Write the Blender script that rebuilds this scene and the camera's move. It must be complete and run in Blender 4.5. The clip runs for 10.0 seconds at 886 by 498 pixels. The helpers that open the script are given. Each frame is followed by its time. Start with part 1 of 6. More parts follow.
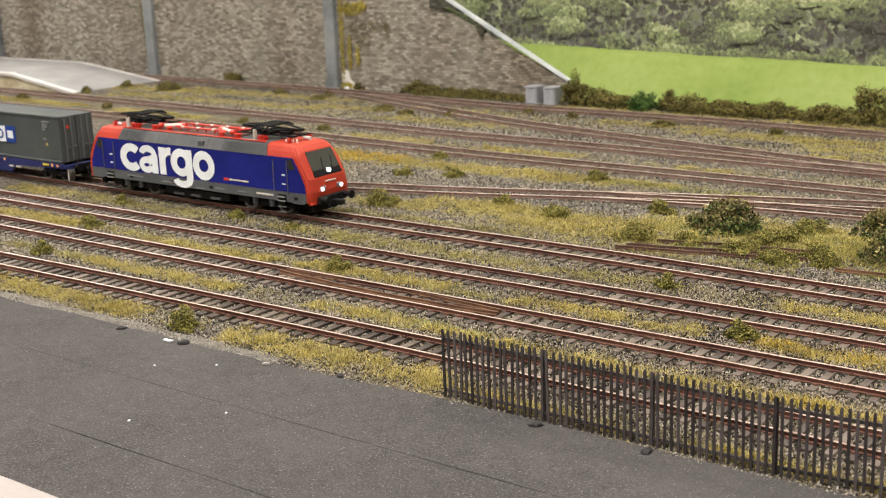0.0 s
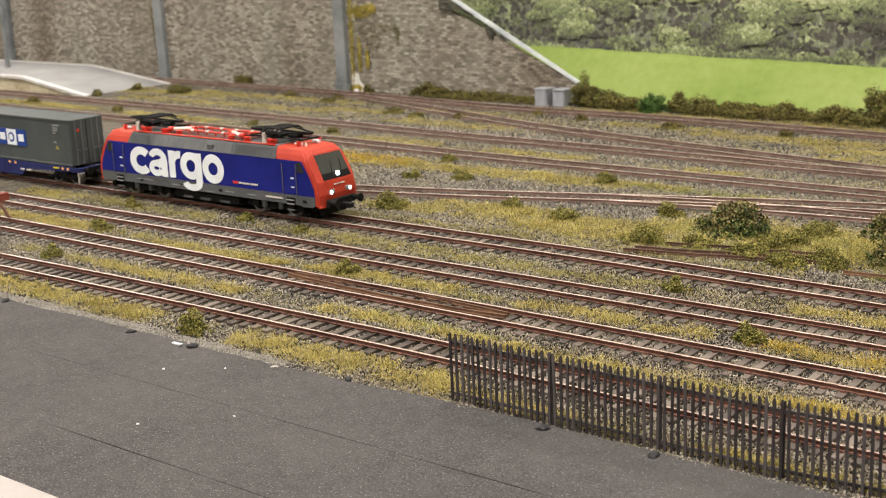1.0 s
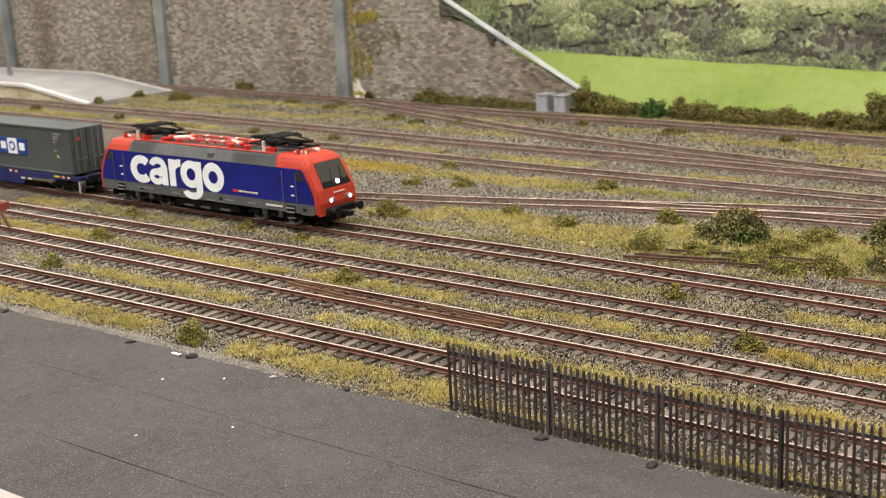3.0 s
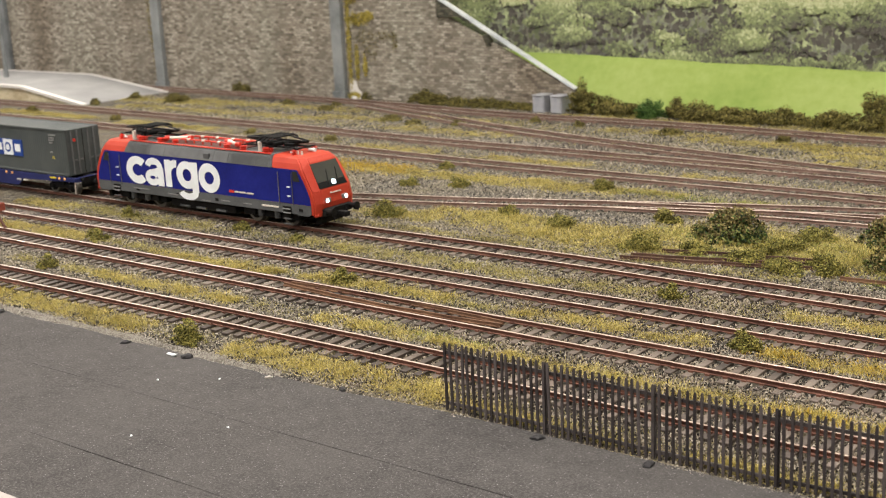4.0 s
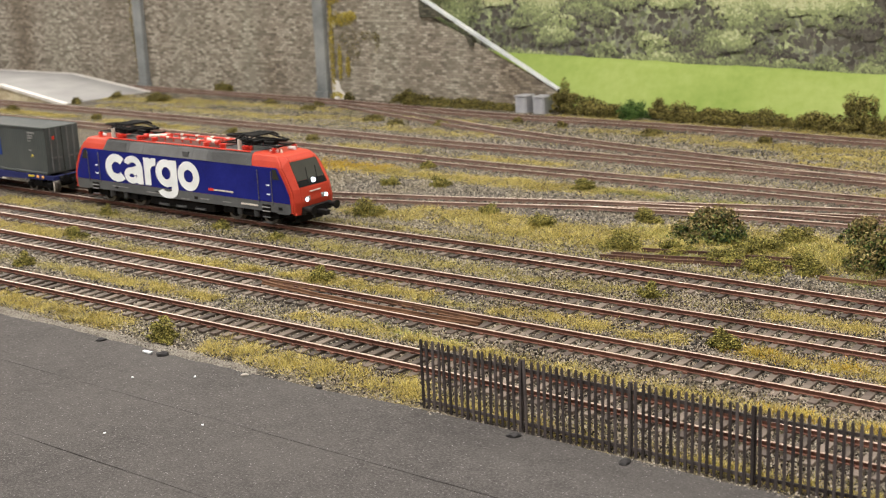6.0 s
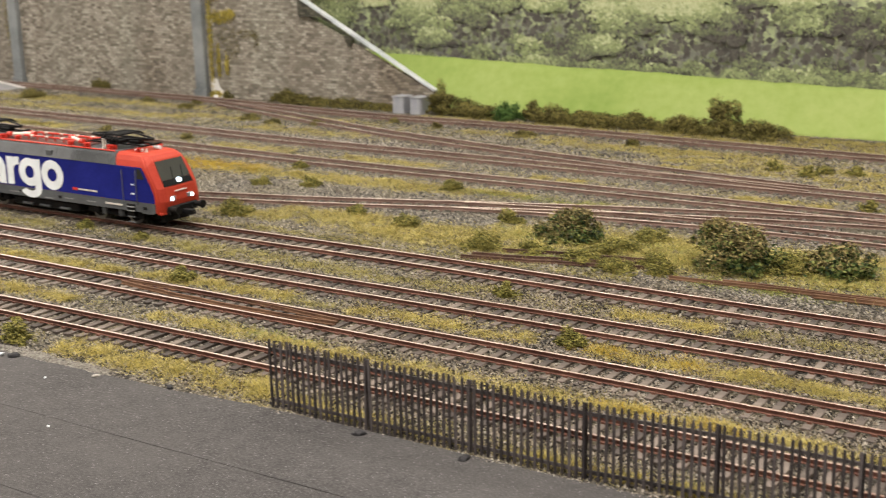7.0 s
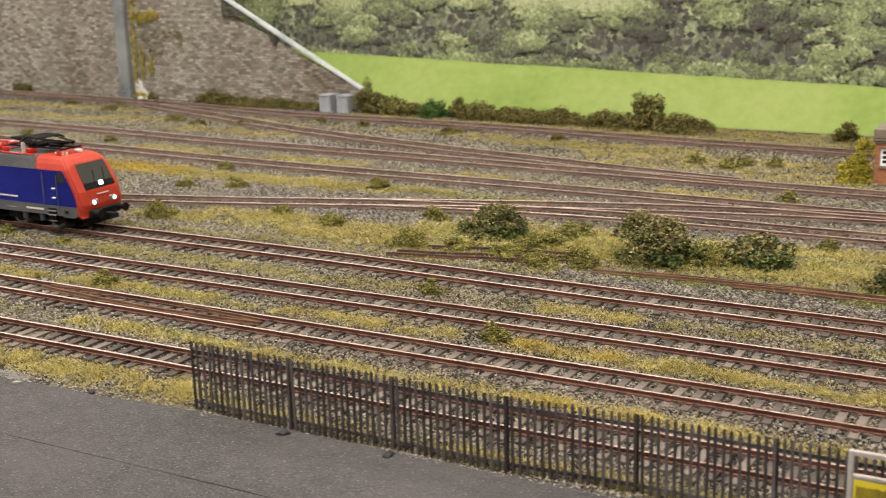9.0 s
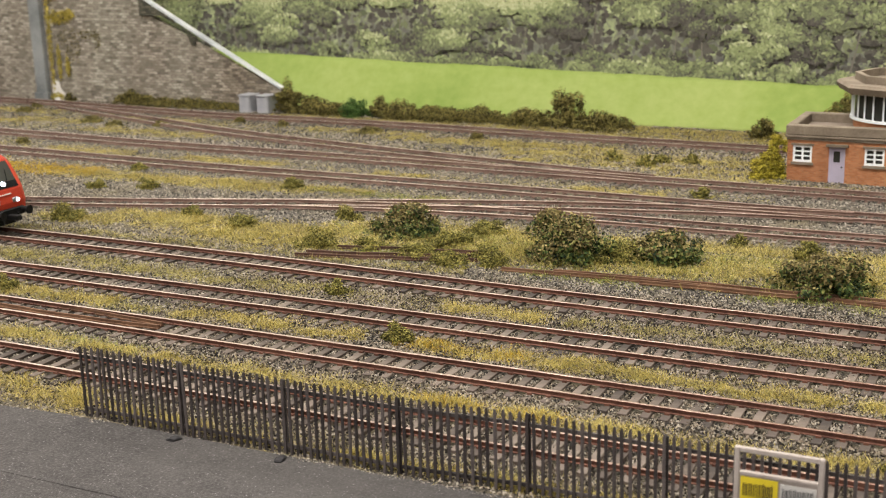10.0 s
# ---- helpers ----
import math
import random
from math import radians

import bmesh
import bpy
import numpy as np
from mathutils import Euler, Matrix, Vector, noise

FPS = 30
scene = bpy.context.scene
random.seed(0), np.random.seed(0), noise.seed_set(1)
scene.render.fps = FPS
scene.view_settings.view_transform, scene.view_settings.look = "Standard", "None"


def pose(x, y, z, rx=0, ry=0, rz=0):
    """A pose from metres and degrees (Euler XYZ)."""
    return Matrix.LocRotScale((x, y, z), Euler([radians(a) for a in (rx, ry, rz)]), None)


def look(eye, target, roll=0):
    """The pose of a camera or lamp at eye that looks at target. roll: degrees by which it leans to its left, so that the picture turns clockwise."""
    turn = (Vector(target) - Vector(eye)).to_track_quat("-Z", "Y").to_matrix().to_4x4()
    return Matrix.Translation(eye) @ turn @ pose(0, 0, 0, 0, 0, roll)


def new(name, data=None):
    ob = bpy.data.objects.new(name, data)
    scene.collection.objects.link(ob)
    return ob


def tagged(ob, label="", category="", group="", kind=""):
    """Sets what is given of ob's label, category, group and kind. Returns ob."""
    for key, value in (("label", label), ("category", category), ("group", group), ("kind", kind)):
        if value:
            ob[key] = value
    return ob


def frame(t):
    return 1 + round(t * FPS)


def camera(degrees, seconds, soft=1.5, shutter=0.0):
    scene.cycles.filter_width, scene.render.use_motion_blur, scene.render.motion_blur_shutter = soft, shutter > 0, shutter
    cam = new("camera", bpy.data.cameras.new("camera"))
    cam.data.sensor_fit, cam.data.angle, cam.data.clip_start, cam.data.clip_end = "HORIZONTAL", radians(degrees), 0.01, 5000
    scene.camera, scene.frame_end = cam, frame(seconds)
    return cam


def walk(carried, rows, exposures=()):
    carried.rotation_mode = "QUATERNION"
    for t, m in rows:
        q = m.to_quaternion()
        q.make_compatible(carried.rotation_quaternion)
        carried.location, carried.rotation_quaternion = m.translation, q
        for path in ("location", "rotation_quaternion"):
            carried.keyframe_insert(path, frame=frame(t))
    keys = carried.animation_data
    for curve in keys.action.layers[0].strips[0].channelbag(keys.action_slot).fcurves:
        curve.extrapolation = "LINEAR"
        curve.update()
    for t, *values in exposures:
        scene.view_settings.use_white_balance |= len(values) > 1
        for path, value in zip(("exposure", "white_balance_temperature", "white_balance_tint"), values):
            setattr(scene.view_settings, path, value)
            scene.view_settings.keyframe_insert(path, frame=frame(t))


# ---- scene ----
cam = camera(38.37, 10.0, soft=0.9, shutter=0.5)
cam.data.dof.use_dof, cam.data.dof.focus_distance, cam.data.dof.aperture_fstop = True, 0.53, 33.0

PATH = [
    (0, (0.8298, -0.4324, 0.1697), (0.2387, 0.3339, -0.0823), -2.23),
    (0.5, (0.8307, -0.4324, 0.1709), (0.2372, 0.3322, -0.0802), -2.27),
    (1, (0.8314, -0.4321, 0.1708), (0.2333, 0.3291, -0.0799), -2.43),
    (1.5, (0.8326, -0.4308, 0.1725), (0.2319, 0.3285, -0.0775), -2.54),
    (2, (0.8321, -0.4309, 0.1717), (0.2305, 0.3280, -0.0776), -2.65),
    (2.5, (0.8327, -0.4305, 0.1728), (0.2311, 0.3287, -0.0754), -2.71),
    (4, (0.8327, -0.4288, 0.1715), (0.2330, 0.3326, -0.0747), -2.78),
    (4.5, (0.8329, -0.4289, 0.1705), (0.2338, 0.3336, -0.0734), -2.77),
    (5, (0.8332, -0.4283, 0.1707), (0.2358, 0.3355, -0.0738), -2.70),
    (6.3, (0.8345, -0.4248, 0.1680), (0.2508, 0.3494, -0.0768), -2.20),
    (6.5, (0.8380, -0.4247, 0.1708), (0.2655, 0.3575, -0.0752), -1.96),
    (7, (0.8530, -0.4209, 0.1707), (0.3289, 0.3938, -0.0775), -1.22),
    (7.5, (0.8535, -0.4225, 0.1703), (0.3475, 0.4027, -0.0809), -1.56),
    (8, (0.8546, -0.4223, 0.1724), (0.3576, 0.4085, -0.0780), -1.79),
    (8.5, (0.8554, -0.4201, 0.1711), (0.3636, 0.4140, -0.0787), -1.84),
    (9, (0.8585, -0.4198, 0.1709), (0.3782, 0.4206, -0.0804), -1.65),
    (9.5, (0.8700, -0.4118, 0.1691), (0.4153, 0.4430, -0.0811), -1.55),
    (10, (0.8696, -0.4059, 0.1679), (0.4302, 0.4563, -0.0841), -1.60),
]
walk(cam, [(t, look(eye, target, roll)) for t, eye, target, roll in PATH])

# ---- the room and its light ----
world = bpy.data.worlds.new("world")
scene.world = world
world.use_nodes = True
world.node_tree.nodes["Background"].inputs[0].default_value = (1.0, 0.97, 0.92, 1)
world.node_tree.nodes["Background"].inputs[1].default_value = 0.01
scene.view_settings.exposure = 0.08

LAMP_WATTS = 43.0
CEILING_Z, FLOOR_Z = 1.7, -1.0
# The last six spots are added, out of view, to make rail heads shine.
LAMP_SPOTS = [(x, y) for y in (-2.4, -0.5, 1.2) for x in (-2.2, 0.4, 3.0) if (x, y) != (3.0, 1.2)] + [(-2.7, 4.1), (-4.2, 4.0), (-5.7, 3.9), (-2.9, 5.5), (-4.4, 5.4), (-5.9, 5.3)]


# ---- small tools ----
def npmesh(name, verts, faces, mats, slots=None, smooth=False):
    """A mesh from arrays of corners and of equal-sized faces."""
    verts, faces = np.asarray(verts, np.float32), np.asarray(faces, np.int32)
    me = bpy.data.meshes.new(name)
    n, k = faces.shape
    me.vertices.add(len(verts))
    me.vertices.foreach_set("co", verts.ravel())
    me.loops.add(n * k)
    me.loops.foreach_set("vertex_index", faces.ravel())
    me.polygons.add(n)
    me.polygons.foreach_set("loop_start", np.arange(0, n * k, k, dtype=np.int32))
    me.polygons.foreach_set("loop_total", np.full(n, k, np.int32))
    for m in mats:
        me.materials.append(m)
    if slots is not None:
        me.polygons.foreach_set("material_index", np.asarray(slots, np.int32))
    me.polygons.foreach_set("use_smooth", np.full(n, smooth))
    me.update(calc_edges=True)
    me.validate()
    return me


def under(ob, parent):
    if parent is not None:
        ob.parent = parent
    return ob


def bmesh_data(name, bm, material):
    me = bpy.data.meshes.new(name)
    bm.normal_update()
    bm.to_mesh(me)
    bm.free()
    for m in (material if isinstance(material, (list, tuple)) else [material]):
        me.materials.append(m)
    return me


def part(name, bm, material, parent, label=""):
    return tagged(under(new(name, bmesh_data(name, bm, material)), parent), label)


def thing(name, label, category, group="", kind="", at=(0, 0, 0), turn=0.0):
    ob = new(name)
    ob.empty_display_size = 0.01
    ob.matrix_basis = pose(*at, 0, 0, turn)
    return tagged(ob, label, category, group, kind)


def add_box(bm, x0, x1, y0, y1, z0, z1, bevel=0.0, slot=0):
    r = bmesh.ops.create_cube(bm, size=1.0, matrix=Matrix.Translation(((x0 + x1) / 2, (y0 + y1) / 2, (z0 + z1) / 2)) @ Matrix.Diagonal((x1 - x0, y1 - y0, z1 - z0, 1)))
    if bevel:
        edges = list({e for v in r["verts"] for e in v.link_edges})
        got = bmesh.ops.bevel(bm, geom=edges, offset=bevel, segments=1, affect="EDGES")
        for f in got["faces"]:
            f.material_index = slot
    for v in r["verts"]:
        if v.is_valid:
            for f in v.link_faces:
                f.material_index = slot
    return bm


def box(x0, x1, y0, y1, z0, z1, bevel=0.0):
    return add_box(bmesh.new(), x0, x1, y0, y1, z0, z1, bevel)


def add_rod(bm, a, b, r, sides=8, r2=None):
    a, b = Vector(a), Vector(b)
    d = b - a
    m = Matrix.Translation((a + b) / 2) @ d.to_track_quat("Z", "Y").to_matrix().to_4x4()
    bmesh.ops.create_cone(bm, cap_ends=True, segments=sides, radius1=r, radius2=r if r2 is None else r2, depth=d.length, matrix=m)
    return bm


def rod(a, b, r, sides=8, r2=None):
    return add_rod(bmesh.new(), a, b, r, sides, r2)


def prism(outline, y0, y1):
    """A solid from an outline in x and z, between two y."""
    bm = bmesh.new()
    front = [bm.verts.new((x, y0, z)) for x, z in outline]
    back = [bm.verts.new((x, y1, z)) for x, z in outline]
    n = len(outline)
    bm.faces.new(front)
    bm.faces.new(back[::-1])
    for i in range(n):
        bm.faces.new((front[i], back[i], back[(i + 1) % n], front[(i + 1) % n]))
    bmesh.ops.recalc_face_normals(bm, faces=bm.faces)
    return bm


# ---- materials ----
def nodes_of(name):
    m = bpy.data.materials.new(name)
    m.use_nodes = True
    return m, m.node_tree.nodes, m.node_tree.links, m.node_tree.nodes["Principled BSDF"]


def ramp(nodes, stops):
    r = nodes.new("ShaderNodeValToRGB")
    while len(r.color_ramp.elements) < len(stops):
        r.color_ramp.elements.new(0.5)
    for e, (p, c) in zip(r.color_ramp.elements, stops):
        e.position, e.color = p, (*c, 1)
    return r


def noise_node(nodes, links, coord, scale, detail=4.0, rough=0.6):
    n = nodes.new("ShaderNodeTexNoise")
    n.inputs["Scale"].default_value, n.inputs["Detail"].default_value, n.inputs["Roughness"].default_value = scale, detail, rough
    links.new(coord, n.inputs["Vector"])
    return n


def mixed(nodes, links, a, b, factor, mode="MIX"):
    n = nodes.new("ShaderNodeMix")
    n.data_type, n.blend_type = "RGBA", mode
    for sock, v in ((n.inputs[6], a), (n.inputs[7], b), (n.inputs[0], factor)):
        if isinstance(v, (tuple, float, int)):
            sock.default_value = (*v, 1) if isinstance(v, tuple) else v
        else:
            links.new(v, sock)
    return n.outputs[2]


def surface(name, colors, grain=900.0, patch=40.0, rough=0.8, metal=0.0, bump=0.3, spread=0.5, coat=0.0, islands=False, objects=False, deep=0.0003, ior=1.36):
    """Colour that wanders over a ramp of colours by fine grain and large patches, with fine relief."""
    m, nodes, links, bsdf = nodes_of(name)
    coord = nodes.new("ShaderNodeTexCoord").outputs["Object"]
    fine, large = noise_node(nodes, links, coord, grain), noise_node(nodes, links, coord, patch, 3.0)
    add = nodes.new("ShaderNodeMath")
    add.operation = "MULTIPLY_ADD"
    links.new(fine.outputs["Fac"], add.inputs[0])
    add.inputs[1].default_value = spread
    scaled = nodes.new("ShaderNodeMath")
    scaled.operation = "MULTIPLY_ADD"
    links.new(large.outputs["Fac"], scaled.inputs[0])
    scaled.inputs[1].default_value, scaled.inputs[2].default_value = 1.0, -spread / 2
    links.new(scaled.outputs[0], add.inputs[2])
    value = add.outputs[0]
    if islands or objects:
        g = nodes.new("ShaderNodeNewGeometry" if islands else "ShaderNodeObjectInfo")
        blend = nodes.new("ShaderNodeMath")
        blend.operation = "MULTIPLY_ADD"
        links.new(g.outputs["Random Per Island" if islands else "Random"], blend.inputs[0])
        blend.inputs[1].default_value = 0.75 if islands else 0.45
        half = nodes.new("ShaderNodeMath")
        half.operation = "MULTIPLY_ADD"
        links.new(value, half.inputs[0])
        half.inputs[1].default_value, half.inputs[2].default_value = 0.6, -0.17 if islands else -0.02
        links.new(half.outputs[0], blend.inputs[2])
        value = blend.outputs[0]
    k = len(colors) - 1
    r = ramp(nodes, [(0.25 + 0.5 * i / k, c) for i, c in enumerate(colors)])
    links.new(value, r.inputs[0])
    links.new(r.outputs[0], bsdf.inputs["Base Color"])
    bsdf.inputs["Roughness"].default_value, bsdf.inputs["Metallic"].default_value = rough, metal
    bsdf.inputs["Coat Weight"].default_value, bsdf.inputs["IOR"].default_value = coat, ior
    if bump:
        b = nodes.new("ShaderNodeBump")
        b.inputs["Strength"].default_value, b.inputs["Distance"].default_value = bump, deep
        links.new(fine.outputs["Fac"], b.inputs["Height"])
        links.new(b.outputs[0], bsdf.inputs["Normal"])
    return m


def plain(name, color, rough=0.5, metal=0.0, coat=0.0):
    return surface(name, [tuple(c * 0.88 for c in color), color, tuple(min(1, c * 1.1) for c in color)], 1500, 60, rough, metal, 0.08, 0.4, coat)


def brick_surface(name, stones, joint, long, tall, gap, axis_swap=True, dirt=(0.1, 0.09, 0.07), dirt_scale=14.0, strength=0.5):
    """Coursed masonry of bricks long by tall, in metres, on walls that face y."""
    m, nodes, links, bsdf = nodes_of(name)
    tex = nodes.new("ShaderNodeTexCoord").outputs["Object"]
    turn = nodes.new("ShaderNodeMapping")
    turn.inputs["Rotation"].default_value = (radians(-90), 0, 0) if axis_swap else (0, 0, 0)
    links.new(tex, turn.inputs[0])
    wob = noise_node(nodes, links, tex, 300, 2)
    shift = mixed(nodes, links, turn.outputs[0], wob.outputs["Color"], 0.0016)
    br = nodes.new("ShaderNodeTexBrick")
    links.new(shift, br.inputs["Vector"])
    br.inputs["Scale"].default_value = 1.0
    br.inputs["Brick Width"].default_value, br.inputs["Row Height"].default_value = long, tall
    br.inputs["Mortar Size"].default_value, br.inputs["Mortar Smooth"].default_value = gap, 0.3
    br.inputs["Color1"].default_value, br.inputs["Color2"].default_value = (0, 0, 0, 1), (1, 1, 1, 1)
    br.inputs["Mortar"].default_value = (0.5, 0.5, 0.5, 1)
    br.inputs["Bias"].default_value = 0.0
    k = len(stones) - 1
    speck = noise_node(nodes, links, tex, 260, 3)
    tone = mixed(nodes, links, br.outputs["Color"], speck.outputs["Fac"], 0.45)
    r = ramp(nodes, [(0.2 + 0.6 * i / k, c) for i, c in enumerate(stones)])
    links.new(tone, r.inputs[0])
    base = mixed(nodes, links, r.outputs[0], joint, br.outputs["Fac"])
    streak = nodes.new("ShaderNodeMapping")
    streak.inputs["Scale"].default_value = (1.0, 1.0, 0.16)
    links.new(tex, streak.inputs[0])
    patch = noise_node(nodes, links, streak.outputs[0], dirt_scale * 2, 6, 0.7)
    pr = ramp(nodes, [(0.45, (0, 0, 0)), (0.7, (1, 1, 1))])
    links.new(patch.outputs["Fac"], pr.inputs[0])
    scale = nodes.new("ShaderNodeMath")
    scale.operation = "MULTIPLY"
    links.new(pr.outputs[0], scale.inputs[0])
    scale.inputs[1].default_value = strength
    wide = noise_node(nodes, links, streak.outputs[0], dirt_scale * 0.8, 3, 0.6)
    wr = ramp(nodes, [(0.38, (0.74, 0.7, 0.66)), (0.5, (0.95, 0.95, 0.95)), (0.64, (1.08, 1.12, 1.12))])
    links.new(wide.outputs["Fac"], wr.inputs[0])
    stained = mixed(nodes, links, base, dirt, scale.outputs[0])
    links.new(mixed(nodes, links, stained, wr.outputs[0], 1.0, "MULTIPLY"), bsdf.inputs["Base Color"])
    bsdf.inputs["Roughness"].default_value = 0.9
    b = nodes.new("ShaderNodeBump")
    b.inputs["Strength"].default_value, b.inputs["Distance"].default_value, b.invert = 0.7, 0.0004, True
    links.new(br.outputs["Fac"], b.inputs["Height"])
    links.new(b.outputs[0], bsdf.inputs["Normal"])
    return m


def gravel_surface():
    """Fine grey ballast with earth and pale chips."""
    m, nodes, links, bsdf = nodes_of("ballast_bed")
    coord = nodes.new("ShaderNodeTexCoord").outputs["Object"]
    vor = nodes.new("ShaderNodeTexVoronoi")
    vor.inputs["Scale"].default_value = 1050
    links.new(coord, vor.inputs["Vector"])
    sep = nodes.new("ShaderNodeSeparateColor")
    links.new(vor.outputs["Color"], sep.inputs[0])
    # Tones darkened for the shade in gaps between loose stones and sleepers.
    r = ramp(nodes, [(0.0, (0.008, 0.007, 0.0058)), (0.4, (0.046, 0.04, 0.032)), (0.8, (0.115, 0.101, 0.082)), (1.0, (0.28, 0.252, 0.21))])
    links.new(sep.outputs[0], r.inputs[0])
    big = noise_node(nodes, links, coord, 16, 5, 0.65)
    br = ramp(nodes, [(0.42, (0, 0, 0)), (0.62, (1, 1, 1))])
    links.new(big.outputs["Fac"], br.inputs[0])
    half = nodes.new("ShaderNodeMath")
    half.operation = "MULTIPLY"
    links.new(br.outputs[0], half.inputs[0])
    half.inputs[1].default_value = 0.6
    links.new(mixed(nodes, links, r.outputs[0], (0.15, 0.124, 0.066), half.outputs[0]), bsdf.inputs["Base Color"])
    bsdf.inputs["Roughness"].default_value = 0.92
    b = nodes.new("ShaderNodeBump")
    b.inputs["Strength"].default_value, b.inputs["Distance"].default_value, b.invert = 0.9, 0.0008, True
    links.new(vor.outputs["Distance"], b.inputs["Height"])
    links.new(b.outputs[0], bsdf.inputs["Normal"])
    return m


def asphalt_surface():
    m, nodes, links, bsdf = nodes_of("asphalt")
    coord = nodes.new("ShaderNodeTexCoord").outputs["Object"]
    fine = noise_node(nodes, links, coord, 1000, 3, 0.8)
    mid = noise_node(nodes, links, coord, 170, 5, 0.7)
    big = noise_node(nodes, links, coord, 13, 6, 0.68)
    chips = nodes.new("ShaderNodeTexVoronoi")
    chips.inputs["Scale"].default_value = 1150
    links.new(coord, chips.inputs["Vector"])
    sep = nodes.new("ShaderNodeSeparateColor")
    links.new(chips.outputs["Color"], sep.inputs[0])
    r = ramp(nodes, [(0.34, (0.0205, 0.0193, 0.0196)), (0.5, (0.052, 0.0492, 0.049)), (0.66, (0.132, 0.1245, 0.121))])
    links.new(fine.outputs["Fac"], r.inputs[0])
    tone = ramp(nodes, [(0.35, (0.042, 0.0398, 0.0398)), (0.65, (0.084, 0.0795, 0.0775))])
    links.new(mid.outputs["Fac"], tone.inputs[0])
    base = mixed(nodes, links, r.outputs[0], tone.outputs[0], 0.45)
    worn = ramp(nodes, [(0.4, (0, 0, 0)), (0.7, (0.55, 0.55, 0.55))])
    links.new(big.outputs["Fac"], worn.inputs[0])
    base = mixed(nodes, links, base, (0.092, 0.087, 0.0845), worn.outputs[0])
    bright = ramp(nodes, [(0.84, (0, 0, 0)), (0.88, (1, 1, 1))])
    links.new(sep.outputs[0], bright.inputs[0])
    dot = ramp(nodes, [(0.1, (1, 1, 1)), (0.34, (0, 0, 0))])
    links.new(chips.outputs["Distance"], dot.inputs[0])
    both = mixed(nodes, links, bright.outputs[0], dot.outputs[0], 1.0, "MULTIPLY")
    links.new(mixed(nodes, links, base, (0.235, 0.232, 0.232), both), bsdf.inputs["Base Color"])
    bsdf.inputs["Roughness"].default_value, bsdf.inputs["IOR"].default_value = 0.95, 1.3
    b = nodes.new("ShaderNodeBump")
    b.inputs["Strength"].default_value, b.inputs["Distance"].default_value = 0.8, 0.0004
    links.new(fine.outputs["Fac"], b.inputs["Height"])
    links.new(b.outputs[0], bsdf.inputs["Normal"])
    return m


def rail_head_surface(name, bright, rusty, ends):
    """Rail heads with lamp shine painted in: pale to the west, dull rust-brown eastward."""
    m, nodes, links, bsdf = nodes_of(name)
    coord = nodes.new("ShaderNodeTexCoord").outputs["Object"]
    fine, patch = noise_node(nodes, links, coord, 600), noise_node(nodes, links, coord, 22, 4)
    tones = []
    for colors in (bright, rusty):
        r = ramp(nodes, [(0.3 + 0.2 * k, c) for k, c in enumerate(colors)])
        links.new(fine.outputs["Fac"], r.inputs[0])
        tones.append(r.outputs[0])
    # Colour fades along x in place of the lamps' reflection.
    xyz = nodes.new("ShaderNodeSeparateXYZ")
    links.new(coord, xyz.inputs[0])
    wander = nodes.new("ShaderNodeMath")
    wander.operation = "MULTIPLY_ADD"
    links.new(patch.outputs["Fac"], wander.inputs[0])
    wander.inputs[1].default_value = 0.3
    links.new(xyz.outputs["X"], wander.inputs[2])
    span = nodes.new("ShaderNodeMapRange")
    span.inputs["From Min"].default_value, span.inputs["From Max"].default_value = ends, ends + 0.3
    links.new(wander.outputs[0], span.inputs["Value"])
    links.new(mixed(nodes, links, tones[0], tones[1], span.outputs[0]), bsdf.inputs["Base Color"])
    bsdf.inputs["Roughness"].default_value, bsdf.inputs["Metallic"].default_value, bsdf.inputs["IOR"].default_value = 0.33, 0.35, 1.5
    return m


BALLAST = gravel_surface()
ASPHALT = asphalt_surface()
GRIT = surface("pale_grit", [(0.16, 0.147, 0.128), (0.25, 0.232, 0.205), (0.35, 0.33, 0.295)], 1200, 60, 0.95, 0, 0.6, islands=True)
STONE_CHIP = surface("ballast_chip", [(0.009, 0.0076, 0.0061), (0.066, 0.0565, 0.0455), (0.158, 0.138, 0.111), (0.37, 0.335, 0.282)], 900, 30, 0.68, 0, 0.2, islands=True, ior=1.45)
STONE_BROWN = surface("dusty_brown_chip", [(0.008, 0.0062, 0.0045), (0.058, 0.0465, 0.0345), (0.135, 0.11, 0.083), (0.3, 0.255, 0.198)], 900, 30, 0.8, 0, 0.2, islands=True)
SLEEPER = surface("weathered_sleeper", [(0.03, 0.022, 0.0175), (0.08, 0.061, 0.049), (0.155, 0.125, 0.102)], 900, 70, 0.6, 0, 0.3, objects=True, ior=1.45)
SLEEPER_DUSTY = surface("dusty_sleeper", [(0.075, 0.062, 0.05), (0.125, 0.106, 0.087), (0.195, 0.17, 0.14)], 900, 70, 0.9, 0, 0.3, objects=True)
RUST = surface("rail_rust", [(0.05, 0.021, 0.0145), (0.11, 0.048, 0.033), (0.178, 0.088, 0.062)], 800, 45, 0.8, 0, 0.3)
RUST_PALE = surface("dusty_rail_rust", [(0.095, 0.056, 0.044), (0.168, 0.108, 0.086), (0.24, 0.165, 0.136)], 800, 45, 0.8, 0, 0.3)
RUST_DARK = surface("dark_scrap_rust", [(0.03, 0.016, 0.011), (0.068, 0.036, 0.025), (0.115, 0.064, 0.045)], 700, 60, 0.85, 0, 0.3)
RUST_ORANGE = surface("scrap_rust", [(0.058, 0.028, 0.016), (0.118, 0.061, 0.034), (0.185, 0.104, 0.06)], 700, 60, 0.8, 0, 0.3)
